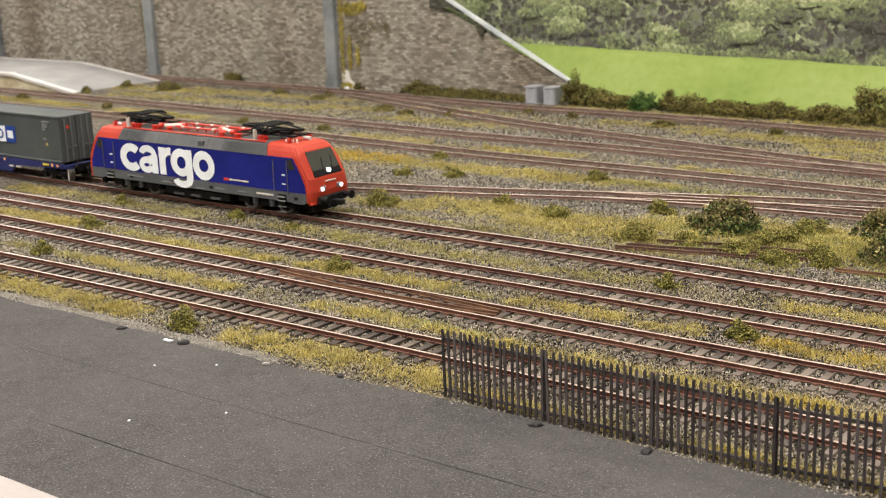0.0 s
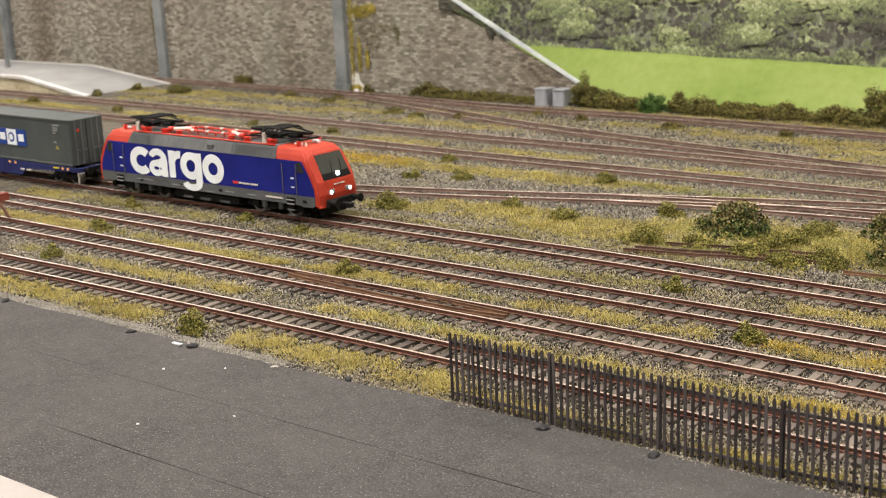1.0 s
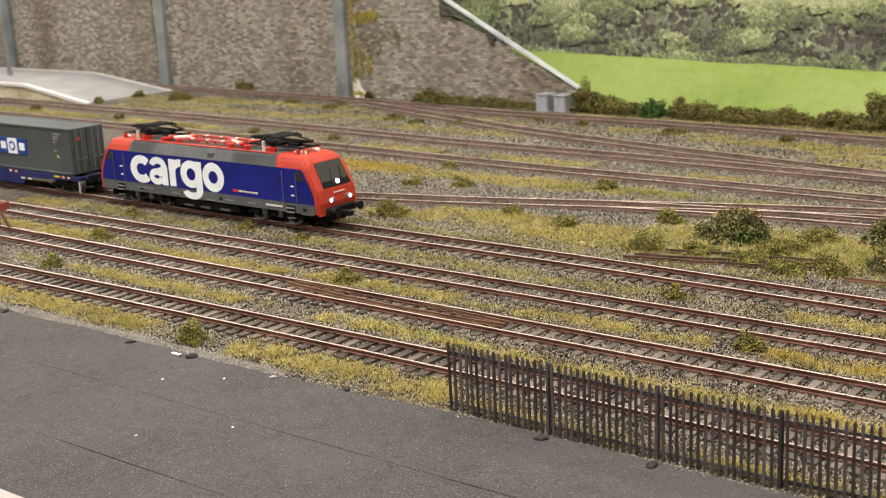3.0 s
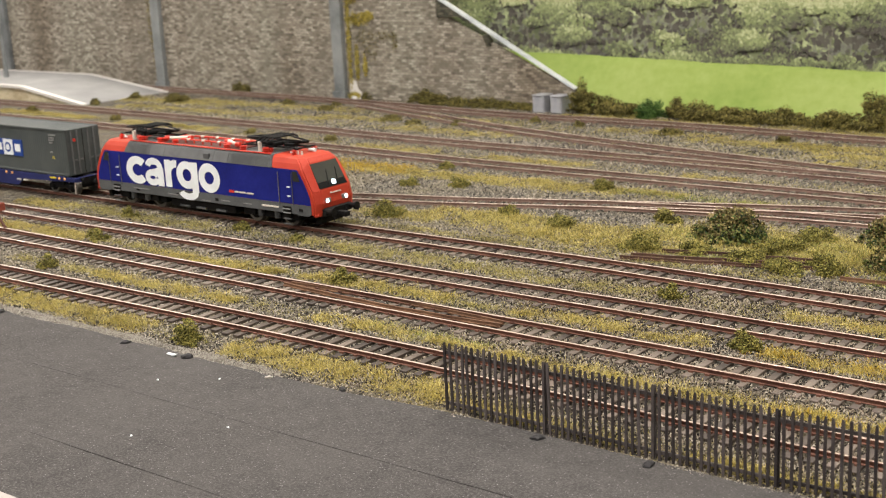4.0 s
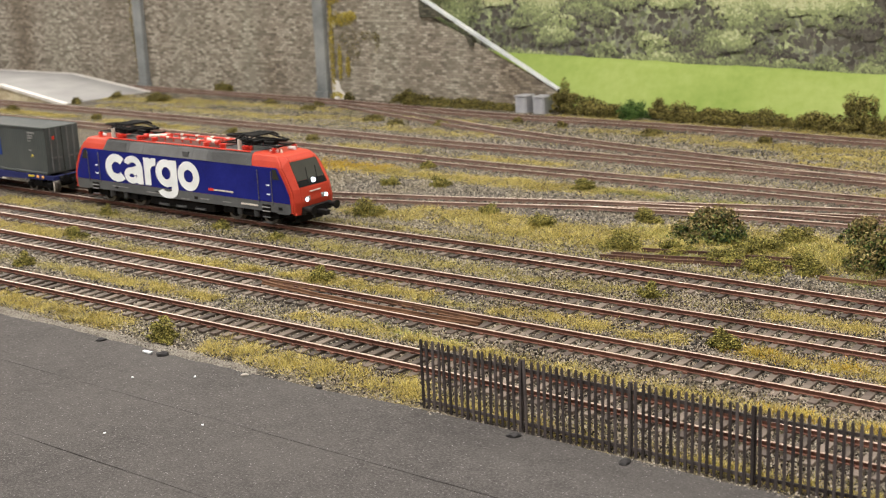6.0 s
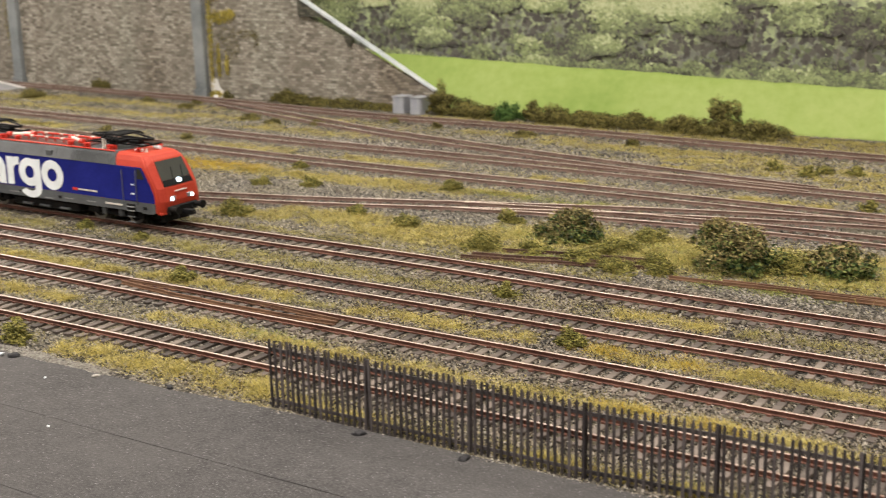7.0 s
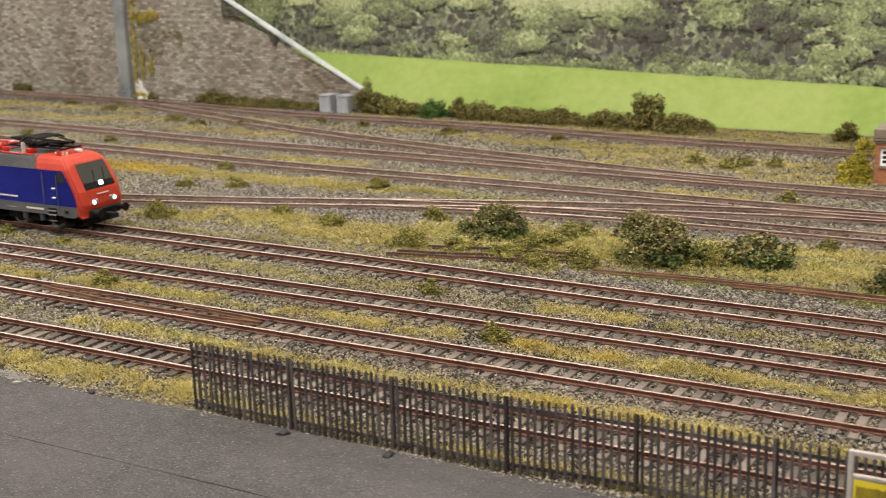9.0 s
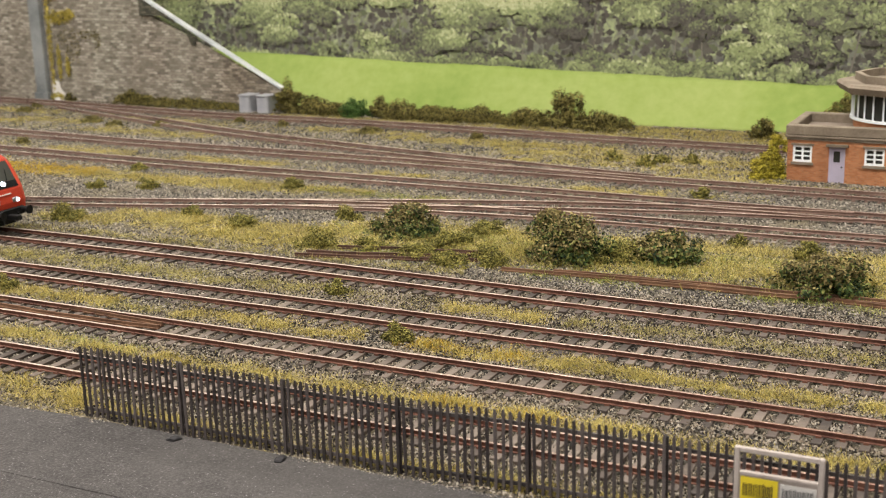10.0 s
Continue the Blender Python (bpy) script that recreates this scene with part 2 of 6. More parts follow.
RAIL_TOP = rail_head_surface("rail_painted_shine", [(0.36, 0.262, 0.21), (0.54, 0.43, 0.362), (0.7, 0.6, 0.53)], [(0.11, 0.058, 0.041), (0.175, 0.098, 0.071), (0.27, 0.172, 0.13)], 0.66)
RAIL_DULL = rail_head_surface("dull_rail_painted_shine", [(0.29, 0.21, 0.17), (0.45, 0.358, 0.3), (0.59, 0.495, 0.427)], [(0.14, 0.085, 0.064), (0.23, 0.152, 0.12), (0.34, 0.245, 0.2)], 0.62)
STRAW = surface("straw_grass", [(0.135, 0.1, 0.015), (0.345, 0.268, 0.045), (0.49, 0.4, 0.088), (0.63, 0.535, 0.195)], 300, 22, 0.5, 0, 0.0, islands=True, ior=1.48)
OLIVE = surface("olive_grass", [(0.082, 0.074, 0.017), (0.222, 0.192, 0.041), (0.355, 0.305, 0.078), (0.475, 0.415, 0.145)], 300, 22, 0.5, 0, 0.0, islands=True, ior=1.48)
GREEN_GRASS = surface("green_grass", [(0.07, 0.085, 0.015), (0.16, 0.185, 0.035), (0.26, 0.285, 0.065), (0.38, 0.385, 0.12)], 300, 22, 0.85, 0, 0.0, islands=True)
GOLD = surface("golden_grass", [(0.26, 0.165, 0.018), (0.44, 0.3, 0.03), (0.54, 0.385, 0.05)], 300, 30, 0.85, 0, 0.0, islands=True)
LEAF = surface("shrub_leaf", [(0.045, 0.045, 0.009), (0.12, 0.117, 0.024), (0.21, 0.195, 0.042), (0.33, 0.29, 0.075)], 200, 90, 0.8, 0, 0.0, islands=True)
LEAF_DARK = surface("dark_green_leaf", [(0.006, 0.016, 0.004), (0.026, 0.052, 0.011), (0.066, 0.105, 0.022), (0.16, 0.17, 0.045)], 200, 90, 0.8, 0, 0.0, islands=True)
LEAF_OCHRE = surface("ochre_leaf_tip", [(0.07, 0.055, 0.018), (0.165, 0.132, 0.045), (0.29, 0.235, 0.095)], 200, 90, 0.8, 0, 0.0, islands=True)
LEAF_BROWN = surface("brown_hedge_leaf", [(0.04, 0.036, 0.01), (0.095, 0.083, 0.021), (0.165, 0.142, 0.037), (0.25, 0.212, 0.062)], 200, 90, 0.8, 0, 0.0, islands=True)
LEAF_GREEN = surface("green_hedge_leaf", [(0.022, 0.055, 0.01), (0.055, 0.12, 0.022), (0.11, 0.19, 0.045)], 200, 90, 0.8, 0, 0.0, islands=True)
LEAF_YELLOW = surface("yellow_leaf", [(0.12, 0.105, 0.01), (0.32, 0.275, 0.02), (0.52, 0.45, 0.05)], 200, 90, 0.8, 0, 0.0, islands=True)
CREEPER_LEAF = surface("mustard_creeper_leaf", [(0.24, 0.2, 0.045), (0.42, 0.345, 0.06), (0.56, 0.47, 0.12)], 200, 90, 0.8, 0, 0.0, islands=True)
OCHRE_MOSS = surface("ochre_moss", [(0.15, 0.125, 0.05), (0.24, 0.205, 0.08), (0.32, 0.28, 0.12)], 200, 90, 0.9, 0, 0.0, islands=True)
TWIG = plain("twig", (0.08, 0.055, 0.035), 0.9)
WALL_STONE = brick_surface("retaining_wall_stone", [(0.115, 0.099, 0.077), (0.232, 0.205, 0.165), (0.33, 0.295, 0.243), (0.48, 0.44, 0.372)], (0.165, 0.145, 0.117), 0.0064, 0.0027, 0.0003, dirt=(0.19, 0.172, 0.138), dirt_scale=13, strength=0.7)
WALL_DARK = brick_surface("mossy_dark_stone", [(0.03, 0.03, 0.022), (0.08, 0.078, 0.055), (0.13, 0.12, 0.085)], (0.04, 0.04, 0.03), 0.0062, 0.0026, 0.0003)
IRON_GREY = surface("grey_pier_paint", [(0.1, 0.11, 0.115), (0.19, 0.205, 0.21), (0.27, 0.285, 0.29)], 500, 25, 0.7, 0, 0.2)
COPING = surface("pale_coping", [(0.42, 0.46, 0.5), (0.6, 0.64, 0.67), (0.75, 0.78, 0.8)], 500, 60, 0.6, 0, 0.2)
FENCE = surface("dark_fence_plastic", [(0.028, 0.024, 0.0245), (0.053, 0.0455, 0.046), (0.1, 0.087, 0.086)], 900, 90, 0.45, 0, 0.15, objects=True)
WHITE_EDGE = surface("white_edging", [(0.48, 0.46, 0.44), (0.62, 0.6, 0.58), (0.7, 0.69, 0.67)], 400, 30, 0.7, 0, 0.1)
PLATFORM_TOP = surface("platform_grey", [(0.225, 0.226, 0.23), (0.285, 0.286, 0.286), (0.345, 0.345, 0.338)], 900, 20, 0.85, 0, 0.1)
PLATFORM_FACE = brick_surface("cream_platform_face", [(0.5, 0.43, 0.28), (0.62, 0.54, 0.37), (0.72, 0.65, 0.48)], (0.45, 0.4, 0.28), 0.006, 0.0025, 0.0003, strength=0.15)
FASCIA = surface("white_fascia", [(0.25, 0.225, 0.215), (0.31, 0.285, 0.27), (0.35, 0.32, 0.305)], 200, 8, 0.55, 0, 0.05)
ROOM_WALL = surface("hall_paint", [(0.2, 0.19, 0.175), (0.25, 0.235, 0.22), (0.29, 0.275, 0.26)], 60, 2, 0.9, 0, 0.1, deep=0.002)
ROOM_CEILING = surface("ceiling_paint", [(0.2, 0.195, 0.19), (0.24, 0.235, 0.23), (0.28, 0.275, 0.265)], 60, 2, 0.9, 0, 0.1, deep=0.002)
ROOM_FLOOR = surface("hall_floor_vinyl", [(0.16, 0.14, 0.12), (0.24, 0.21, 0.18), (0.3, 0.27, 0.24)], 80, 3, 0.5, 0, 0.1, deep=0.001)
LAMP_METAL = plain("lamp_housing", (0.8, 0.8, 0.8), 0.4)

# ---- hall ----
X0, X1, Y0, Y1 = -7.5, 6.0, -5.0, 7.0
tagged(part("floor", box(X0, X1, Y0, Y1, FLOOR_Z - 0.1, FLOOR_Z), ROOM_FLOOR, None), "brown vinyl floor of the exhibition hall", "floor", kind="structure")
tagged(part("ceiling", box(X0, X1, Y0, Y1, CEILING_Z + 0.12, CEILING_Z + 0.25), ROOM_CEILING, None), "plain grey painted hall ceiling", "ceiling", kind="structure")
for nm, dims in (("wall_south", (X0, X1, Y0 - 0.15, Y0)), ("wall_north", (X0, X1, Y1, Y1 + 0.15)), ("wall_west", (X0 - 0.15, X0, Y0, Y1)), ("wall_east", (X1, X1 + 0.15, Y0, Y1))):
    tagged(part(nm, box(*dims, FLOOR_Z, CEILING_Z + 0.12), ROOM_WALL, None), "plain dull beige painted hall wall", "wall", kind="structure")

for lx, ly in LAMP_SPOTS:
    lamp = thing("ceiling_light", "assumed ceiling light out of view, white and rectangular with metal housing", "ceiling light", "hall ceiling lights", at=(lx, ly, CEILING_Z))
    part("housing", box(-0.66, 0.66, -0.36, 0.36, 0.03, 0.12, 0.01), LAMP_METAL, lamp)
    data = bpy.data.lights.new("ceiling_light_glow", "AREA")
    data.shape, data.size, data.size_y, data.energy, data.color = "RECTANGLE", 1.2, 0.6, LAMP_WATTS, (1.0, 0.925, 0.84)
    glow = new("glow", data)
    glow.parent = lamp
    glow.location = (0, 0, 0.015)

# ---- baseboard, yard, ballast ground ----
BX0, BX1 = -1.35, 1.45
FRONT_Y, YARD_Y, BACK_Y = -0.214, -0.0815, 0.66
LINES = {"front": -0.0437, "second": 0.00825, "third": 0.0577, "main": 0.1135, "sixth": 0.322, "seventh": 0.3855}


def bed(y):
    """1 on a track's ballast shoulder, 0 between the tracks."""
    return max(max(0.0, min(1.0, (0.021 - abs(y - c)) / 0.006)) for c in LINES.values())


def ground_z(x, y):
    n = noise.noise((x * 45, y * 45, 0.3)) * 0.0006 + noise.noise((x * 160, y * 160, 1.7)) * 0.0004
    z = -0.0035 + n + (0.0001 if y < -0.02 else 0.0004) * bed(y)
    if -0.1 < y < -0.062:
        z -= 0.0012 * min(1, (-0.062 - y) / 0.015) + 0.0010 * max(0.0, min(1.0, (-0.0765 - y) / 0.004)) * max(0.0, min(1.0, (x - 0.48) / 0.06)) + 0.0016 * max(0.0, min(1.0, (-0.0815 - y) / 0.004))
    if 0.13 < y < 0.24:
        mound = math.sin((y - 0.13) / 0.11 * math.pi) * max(0, min(1, (x - 0.3) / 0.15))
        z += 0.0022 * mound
    return z


def ground_sheet():
    xs = np.concatenate([np.arange(BX0, -0.1, 0.012), np.arange(-0.1, 0.95, 0.004), np.arange(0.95, BX1 + 0.01, 0.012)])
    ys = np.concatenate([np.arange(-0.0940, 0.26, 0.0035), np.arange(0.26, BACK_Y + 0.004, 0.007)])
    v = [(x, y, ground_z(x, y)) for y in ys for x in xs]
    nx = len(xs)
    j, i = np.meshgrid(np.arange(len(ys) - 1), np.arange(nx - 1), indexing="ij")
    a = (j * nx + i).ravel()
    return npmesh("ground", v, np.stack([a, a + 1, a + nx + 1, a + nx], 1), [BALLAST], smooth=True)


tagged(new("ground", ground_sheet()), "grey ballasted ground of the model railway yard", "ground", kind="structure")
tagged(part("baseboard", box(BX0, BX1, FRONT_Y, BACK_Y, -0.09, -0.0085), plain("baseboard_ply", (0.35, 0.25, 0.15), 0.7), None), "plywood baseboard under the model railway", "baseboard", kind="structure")
tagged(part("fascia", box(BX0, BX1, FRONT_Y - 0.03, FRONT_Y, -0.13, -0.003, 0.001), FASCIA, None), "white painted fascia along the layout front", "fascia", kind="structure")
trestle = thing("trestle", "plain wooden trestle frame carrying the layout", "trestle", at=(0, 0, FLOOR_Z))
for tx in (-1.2, 0.0, 1.3):
    for tyy in (-0.17, 0.6):
        part("leg", box(tx, tx + 0.045, tyy, tyy + 0.045, 0, 0.91), plain("pine", (0.45, 0.32, 0.18), 0.7), trestle)

pavement = thing("pavement", "dark grey asphalt yard laid in long strips with fine joints", "pavement", kind="structure")


def yard_strip(y0, y1, seed):
    xs = np.arange(BX0, BX1 + 0.001, 0.012)
    ys = np.linspace(y0, y1, max(3, int((y1 - y0) / 0.008)))
    v = []
    for yi, y in enumerate(ys):
        for x in xs:
            edge = 0.0003 * noise.noise((x * 90, y * 40, 2.0)) if yi in (0, len(ys) - 1) else 0.0
            if yi == len(ys) - 1 and y1 > -0.1:
                reach = max(0.0, min(1.0, (x - 0.50) / 0.05))
                edge = (0.0035 - 0.0025 * reach) * noise.noise((x * 38, 3.1, 0)) + (0.0015 - 0.0007 * reach) * noise.noise((x * 150, 1.1, 0)) + 0.0045 * reach + 0.0032 * max(0.0, min(1.0, (x - 0.685) / 0.045))
            v.append((x, y + edge, -0.005 + 0.0003 * noise.noise((x * 20, y * 20, seed))))
    nx = len(xs)
    j, i = np.meshgrid(np.arange(len(ys) - 1), np.arange(nx - 1), indexing="ij")
    a = (j * nx + i).ravel()
    f = [tuple(q) for q in np.stack([a, a + 1, a + nx + 1, a + nx], 1)]
    me = npmesh("asphalt_strip", v, f, [ASPHALT])
    ob = new("asphalt_strip", me)
    sol = ob.modifiers.new("thick", "SOLIDIFY")
    sol.thickness, sol.offset = 0.003, -1
    ob.parent = pavement


yard_strip(FRONT_Y, -0.17548, 1)
yard_strip(-0.1751, -0.12640, 2)
yard_strip(-0.1259, -0.083, 3)


# ---- tracks ----
PITCH = 0.0074


def smooth_line(knots, step=0.006):
    """Points along a smooth curve y(x) through a few knots in the plan."""
    kx, ky = np.array(knots, float).T
    rise = np.diff(ky) / np.diff(kx)
    gap = np.diff(kx)
    m = np.concatenate([[rise[0]], (rise[:-1] * gap[1:] + rise[1:] * gap[:-1]) / (gap[:-1] + gap[1:]), [rise[-1]]])
    out = []
    for x in np.append(np.arange(kx[0], kx[-1], step), kx[-1]):
        i = min(len(gap) - 1, max(0, int(np.searchsorted(kx, x, "right")) - 1))
        t = (x - kx[i]) / gap[i]
        y = (2 * t ** 3 - 3 * t * t + 1) * ky[i] + (t ** 3 - 2 * t * t + t) * gap[i] * m[i] + (3 * t * t - 2 * t ** 3) * ky[i + 1] + (t ** 3 - t * t) * gap[i] * m[i + 1]
        out.append(Vector((x, y, 0)))
    return out


RAIL_SHAPE = [(-0.0008, -0.0021), (0.0008, -0.0021), (0.0008, -0.0019), (0.00026, -0.0016), (0.00026, -0.0007), (0.00058, -0.0005), (0.00058, -0.00012), (0.00046, 0.0),
              (-0.00046, 0.0), (-0.00058, -0.00012), (-0.00058, -0.0005), (-0.00026, -0.0007), (-0.00026, -0.0016), (-0.0008, -0.0019)]


def rail_mesh(line, offset, lift, top):
    v, f, s = [], [], []
    n = len(RAIL_SHAPE)
    for i, p in enumerate(line):
        d = (line[min(i + 1, len(line) - 1)] - line[max(i - 1, 0)]).normalized()
        side = Vector((-d.y, d.x, 0))
        for a, z in RAIL_SHAPE:
            q = p + side * (offset + a)
            v.append((q.x, q.y, z + lift))
    for i in range(len(line) - 1):
        for j in range(n):
            a, b = i * n + j, i * n + (j + 1) % n
            f.append((a, b, b + n, a + n))
            s.append(1 if j in (6, 7, 8) else 0)
    f += [(0, 1, 2, 3), ((len(line) - 1) * n + 2, (len(line) - 1) * n + 1, (len(line) - 1) * n, (len(line) - 1) * n + 3)]
    s += [0, 0]
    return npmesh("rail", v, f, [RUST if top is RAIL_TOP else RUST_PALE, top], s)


def sleeper_mesh(half=0.0147):
    bm = bmesh.new()
    add_box(bm, -0.0017, 0.0017, -half, half, -0.0046, -0.00212, 0.0002)
    for y in (-0.00825, 0.00825):
        for s in (-1, 1):
            add_box(bm, -0.0009, 0.0009, y + s * 0.0013 - 0.0005, y + s * 0.0013 + 0.0005, -0.00215, -0.0014, 0, 1)
    return bm


SLEEPER_DATA = bmesh_data("sleeper", sleeper_mesh(), [SLEEPER, RUST])
SLEEPER_DUSTY_DATA = bmesh_data("sleeper", sleeper_mesh(), [SLEEPER_DUSTY, RUST_PALE])


def track(label, knots, top, lift=0.0, skip=lambda p: False, group="yard tracks"):
    line = smooth_line(knots)
    tr = thing("railway_track", label, "railway track", group)
    for off in (-0.00825, 0.00825):
        under(new("rail", rail_mesh(line, off, lift, top)), tr)
    run, due = 0.0, 0.003
    for a, b in zip(line, line[1:]):
        seg = (b - a).length
        while due <= run + seg:
            p = a.lerp(b, (due - run) / seg)
            if not skip(p):
                d = b - a
                s = under(new("sleeper", SLEEPER_DATA if top is RAIL_TOP else SLEEPER_DUSTY_DATA), tr)
                s.matrix_basis = pose(p.x + random.uniform(-0.0002, 0.0002), p.y + random.uniform(-0.0004, 0.0004), lift - random.uniform(0, 0.0002) - (0.0 if top is RAIL_TOP else 0.0008), 0, 0, math.degrees(math.atan2(d.y, d.x)) + random.uniform(-1, 1))
            due += PITCH
        run += seg
    return tr


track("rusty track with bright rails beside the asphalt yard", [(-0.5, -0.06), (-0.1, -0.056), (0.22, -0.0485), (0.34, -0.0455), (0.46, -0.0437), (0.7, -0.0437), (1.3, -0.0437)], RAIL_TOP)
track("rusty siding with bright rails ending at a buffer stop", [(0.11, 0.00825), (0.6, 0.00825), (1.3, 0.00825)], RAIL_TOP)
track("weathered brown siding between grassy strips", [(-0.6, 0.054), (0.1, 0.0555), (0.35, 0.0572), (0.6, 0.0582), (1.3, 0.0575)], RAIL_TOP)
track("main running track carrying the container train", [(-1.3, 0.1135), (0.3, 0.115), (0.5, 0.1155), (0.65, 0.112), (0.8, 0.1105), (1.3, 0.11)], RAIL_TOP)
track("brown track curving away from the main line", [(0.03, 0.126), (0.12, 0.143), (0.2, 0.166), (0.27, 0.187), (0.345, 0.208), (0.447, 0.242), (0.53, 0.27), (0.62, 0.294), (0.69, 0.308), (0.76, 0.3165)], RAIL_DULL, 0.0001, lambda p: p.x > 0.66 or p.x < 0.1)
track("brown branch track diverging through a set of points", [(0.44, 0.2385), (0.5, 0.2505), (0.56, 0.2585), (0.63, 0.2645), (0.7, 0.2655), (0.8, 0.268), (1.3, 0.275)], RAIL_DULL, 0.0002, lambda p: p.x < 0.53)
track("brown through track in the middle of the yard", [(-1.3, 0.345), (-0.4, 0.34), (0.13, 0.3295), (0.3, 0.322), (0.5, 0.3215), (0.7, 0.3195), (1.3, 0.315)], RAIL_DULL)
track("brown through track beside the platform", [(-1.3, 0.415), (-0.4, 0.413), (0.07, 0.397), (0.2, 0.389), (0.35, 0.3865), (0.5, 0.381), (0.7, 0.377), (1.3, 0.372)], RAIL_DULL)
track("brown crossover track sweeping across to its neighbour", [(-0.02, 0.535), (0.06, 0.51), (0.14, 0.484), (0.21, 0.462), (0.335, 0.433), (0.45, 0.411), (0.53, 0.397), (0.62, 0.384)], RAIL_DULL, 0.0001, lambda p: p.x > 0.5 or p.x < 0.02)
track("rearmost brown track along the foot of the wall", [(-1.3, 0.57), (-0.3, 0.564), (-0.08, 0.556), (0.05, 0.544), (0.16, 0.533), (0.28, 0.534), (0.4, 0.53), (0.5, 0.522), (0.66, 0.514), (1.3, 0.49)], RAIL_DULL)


# ---- retaining wall and backscene ----
WALL_Y = 0.588
wall = thing("retaining_wall", "tall stone retaining wall with grey piers, sloping down at its end", "retaining wall", kind="structure")
part("stonework", prism([(-1.35, -0.006), (0.198, -0.006), (0.198, 0.0165), (0.185, 0.022), (0.044, 0.086), (0.04, 0.104), (0.04, 0.2), (-1.35, 0.2)], WALL_Y, WALL_Y + 0.004), WALL_STONE, wall)
part("wing_block", prism([(0.040, 0.083), (0.066, 0.0835), (0.0815, 0.0770), (0.0815, 0.0790), (0.040, 0.1010)], WALL_Y - 0.0035, WALL_Y + 0.0035), WALL_DARK, wall, "dark mossy stone block")
part("drip_stone", prism([(0.095, 0.0665), (0.104, 0.0615), (0.104, 0.055), (0.1005, 0.0545)], WALL_Y - 0.003, WALL_Y + 0.0035), WALL_DARK, wall, "dark mossy drip stone")
part("coping", prism([(0.034, 0.1035), (0.1985, 0.0165), (0.1993, 0.0182), (0.0355, 0.1058)], WALL_Y - 0.002, WALL_Y + 0.004), COPING, wall, "pale grey sloping coping")
for px in (-1.0, -0.699, -0.3855, -0.0945):
    bm = bmesh.new()
    add_box(bm, px - 0.0075, px + 0.0075, WALL_Y - 0.006, WALL_Y + 0.002, -0.006, 0.2, 0.001)
    add_box(bm, px - 0.009, px + 0.009, WALL_Y - 0.0075, WALL_Y + 0.002, -0.006, 0.004, 0.0005)
    part("pier", bm, IRON_GREY, wall, "blue-grey painted pier")

part("plaster_patch", prism([(-0.083, -0.004), (-0.067, -0.004), (-0.0675, 0.003), (-0.0725, 0.0075), (-0.0745, 0.0155), (-0.0785, 0.0155), (-0.0815, 0.0185), (-0.083, 0.011)], WALL_Y - 0.0015, WALL_Y + 0.001), WHITE_EDGE, wall, "bare white plaster patch")
part("plaster_patch", prism([(-0.0795, 0.071), (-0.075, 0.0715), (-0.0755, 0.0785), (-0.079, 0.0795)], WALL_Y - 0.0012, WALL_Y + 0.001), WHITE_EDGE, wall, "bare white plaster patch")


def foliage_print():
    """The printed woodland of the backscene: leaf clumps, dark gaps between trunks, haze towards the top."""
    m, nodes, links, bsdf = nodes_of("printed_woodland")
    tex = nodes.new("ShaderNodeTexCoord").outputs["Object"]
    warp = noise_node(nodes, links, tex, 30, 4)
    coord = mixed(nodes, links, tex, warp.outputs["Color"], 0.02)
    clumps = noise_node(nodes, links, coord, 26, 6, 0.62)
    leaves = nodes.new("ShaderNodeTexVoronoi")
    leaves.inputs["Scale"].default_value = 330
    links.new(coord, leaves.inputs["Vector"])
    lsep = nodes.new("ShaderNodeSeparateColor")
    links.new(leaves.outputs["Color"], lsep.inputs[0])
    fine = noise_node(nodes, links, coord, 120, 5, 0.7)
    xyz = nodes.new("ShaderNodeSeparateXYZ")
    links.new(tex, xyz.inputs[0])
    rise = nodes.new("ShaderNodeMapRange")
    rise.inputs["From Min"].default_value, rise.inputs["From Max"].default_value = 0.03, 0.12
    rise.inputs["To Min"].default_value, rise.inputs["To Max"].default_value = -0.12, 0.16
    links.new(xyz.outputs["Z"], rise.inputs["Value"])

    def math_node(op, a, b):
        n = nodes.new("ShaderNodeMath")
        n.operation = op
        for sock, v in zip(n.inputs, (a, b)):
            if isinstance(v, float):
                sock.default_value = v
            else:
                links.new(v, sock)
        return n.outputs[0]

    tone = math_node("ADD", math_node("MULTIPLY", clumps.outputs["Fac"], 1.1), math_node("MULTIPLY", fine.outputs["Fac"], 0.55))
    tone = math_node("ADD", tone, math_node("MULTIPLY", lsep.outputs[0], 0.22))
    tone = math_node("ADD", math_node("SUBTRACT", tone, 0.48), rise.outputs[0])
    r = ramp(nodes, [(0.2, (0.13, 0.13, 0.125)), (0.38, (0.2, 0.21, 0.17)), (0.5, (0.3, 0.34, 0.2)), (0.62, (0.46, 0.53, 0.28)), (0.82, (0.72, 0.77, 0.48))])
    links.new(tone, r.inputs[0])
    trunks = nodes.new("ShaderNodeTexWave")
    trunks.wave_type, trunks.bands_direction = "BANDS", "X"
    trunks.inputs["Scale"].default_value, trunks.inputs["Distortion"].default_value = 9.0, 14.0
    trunks.inputs["Detail"].default_value, trunks.inputs["Detail Scale"].default_value = 2.0, 1.2
    links.new(tex, trunks.inputs["Vector"])
    tr = ramp(nodes, [(0.9, (0, 0, 0)), (0.98, (0.4, 0.4, 0.4))])
    links.new(trunks.outputs["Fac"], tr.inputs[0])
    links.new(mixed(nodes, links, r.outputs[0], (0.16, 0.15, 0.135), tr.outputs[0]), bsdf.inputs["Base Color"])
    bsdf.inputs["Roughness"].default_value = 0.45
    return m


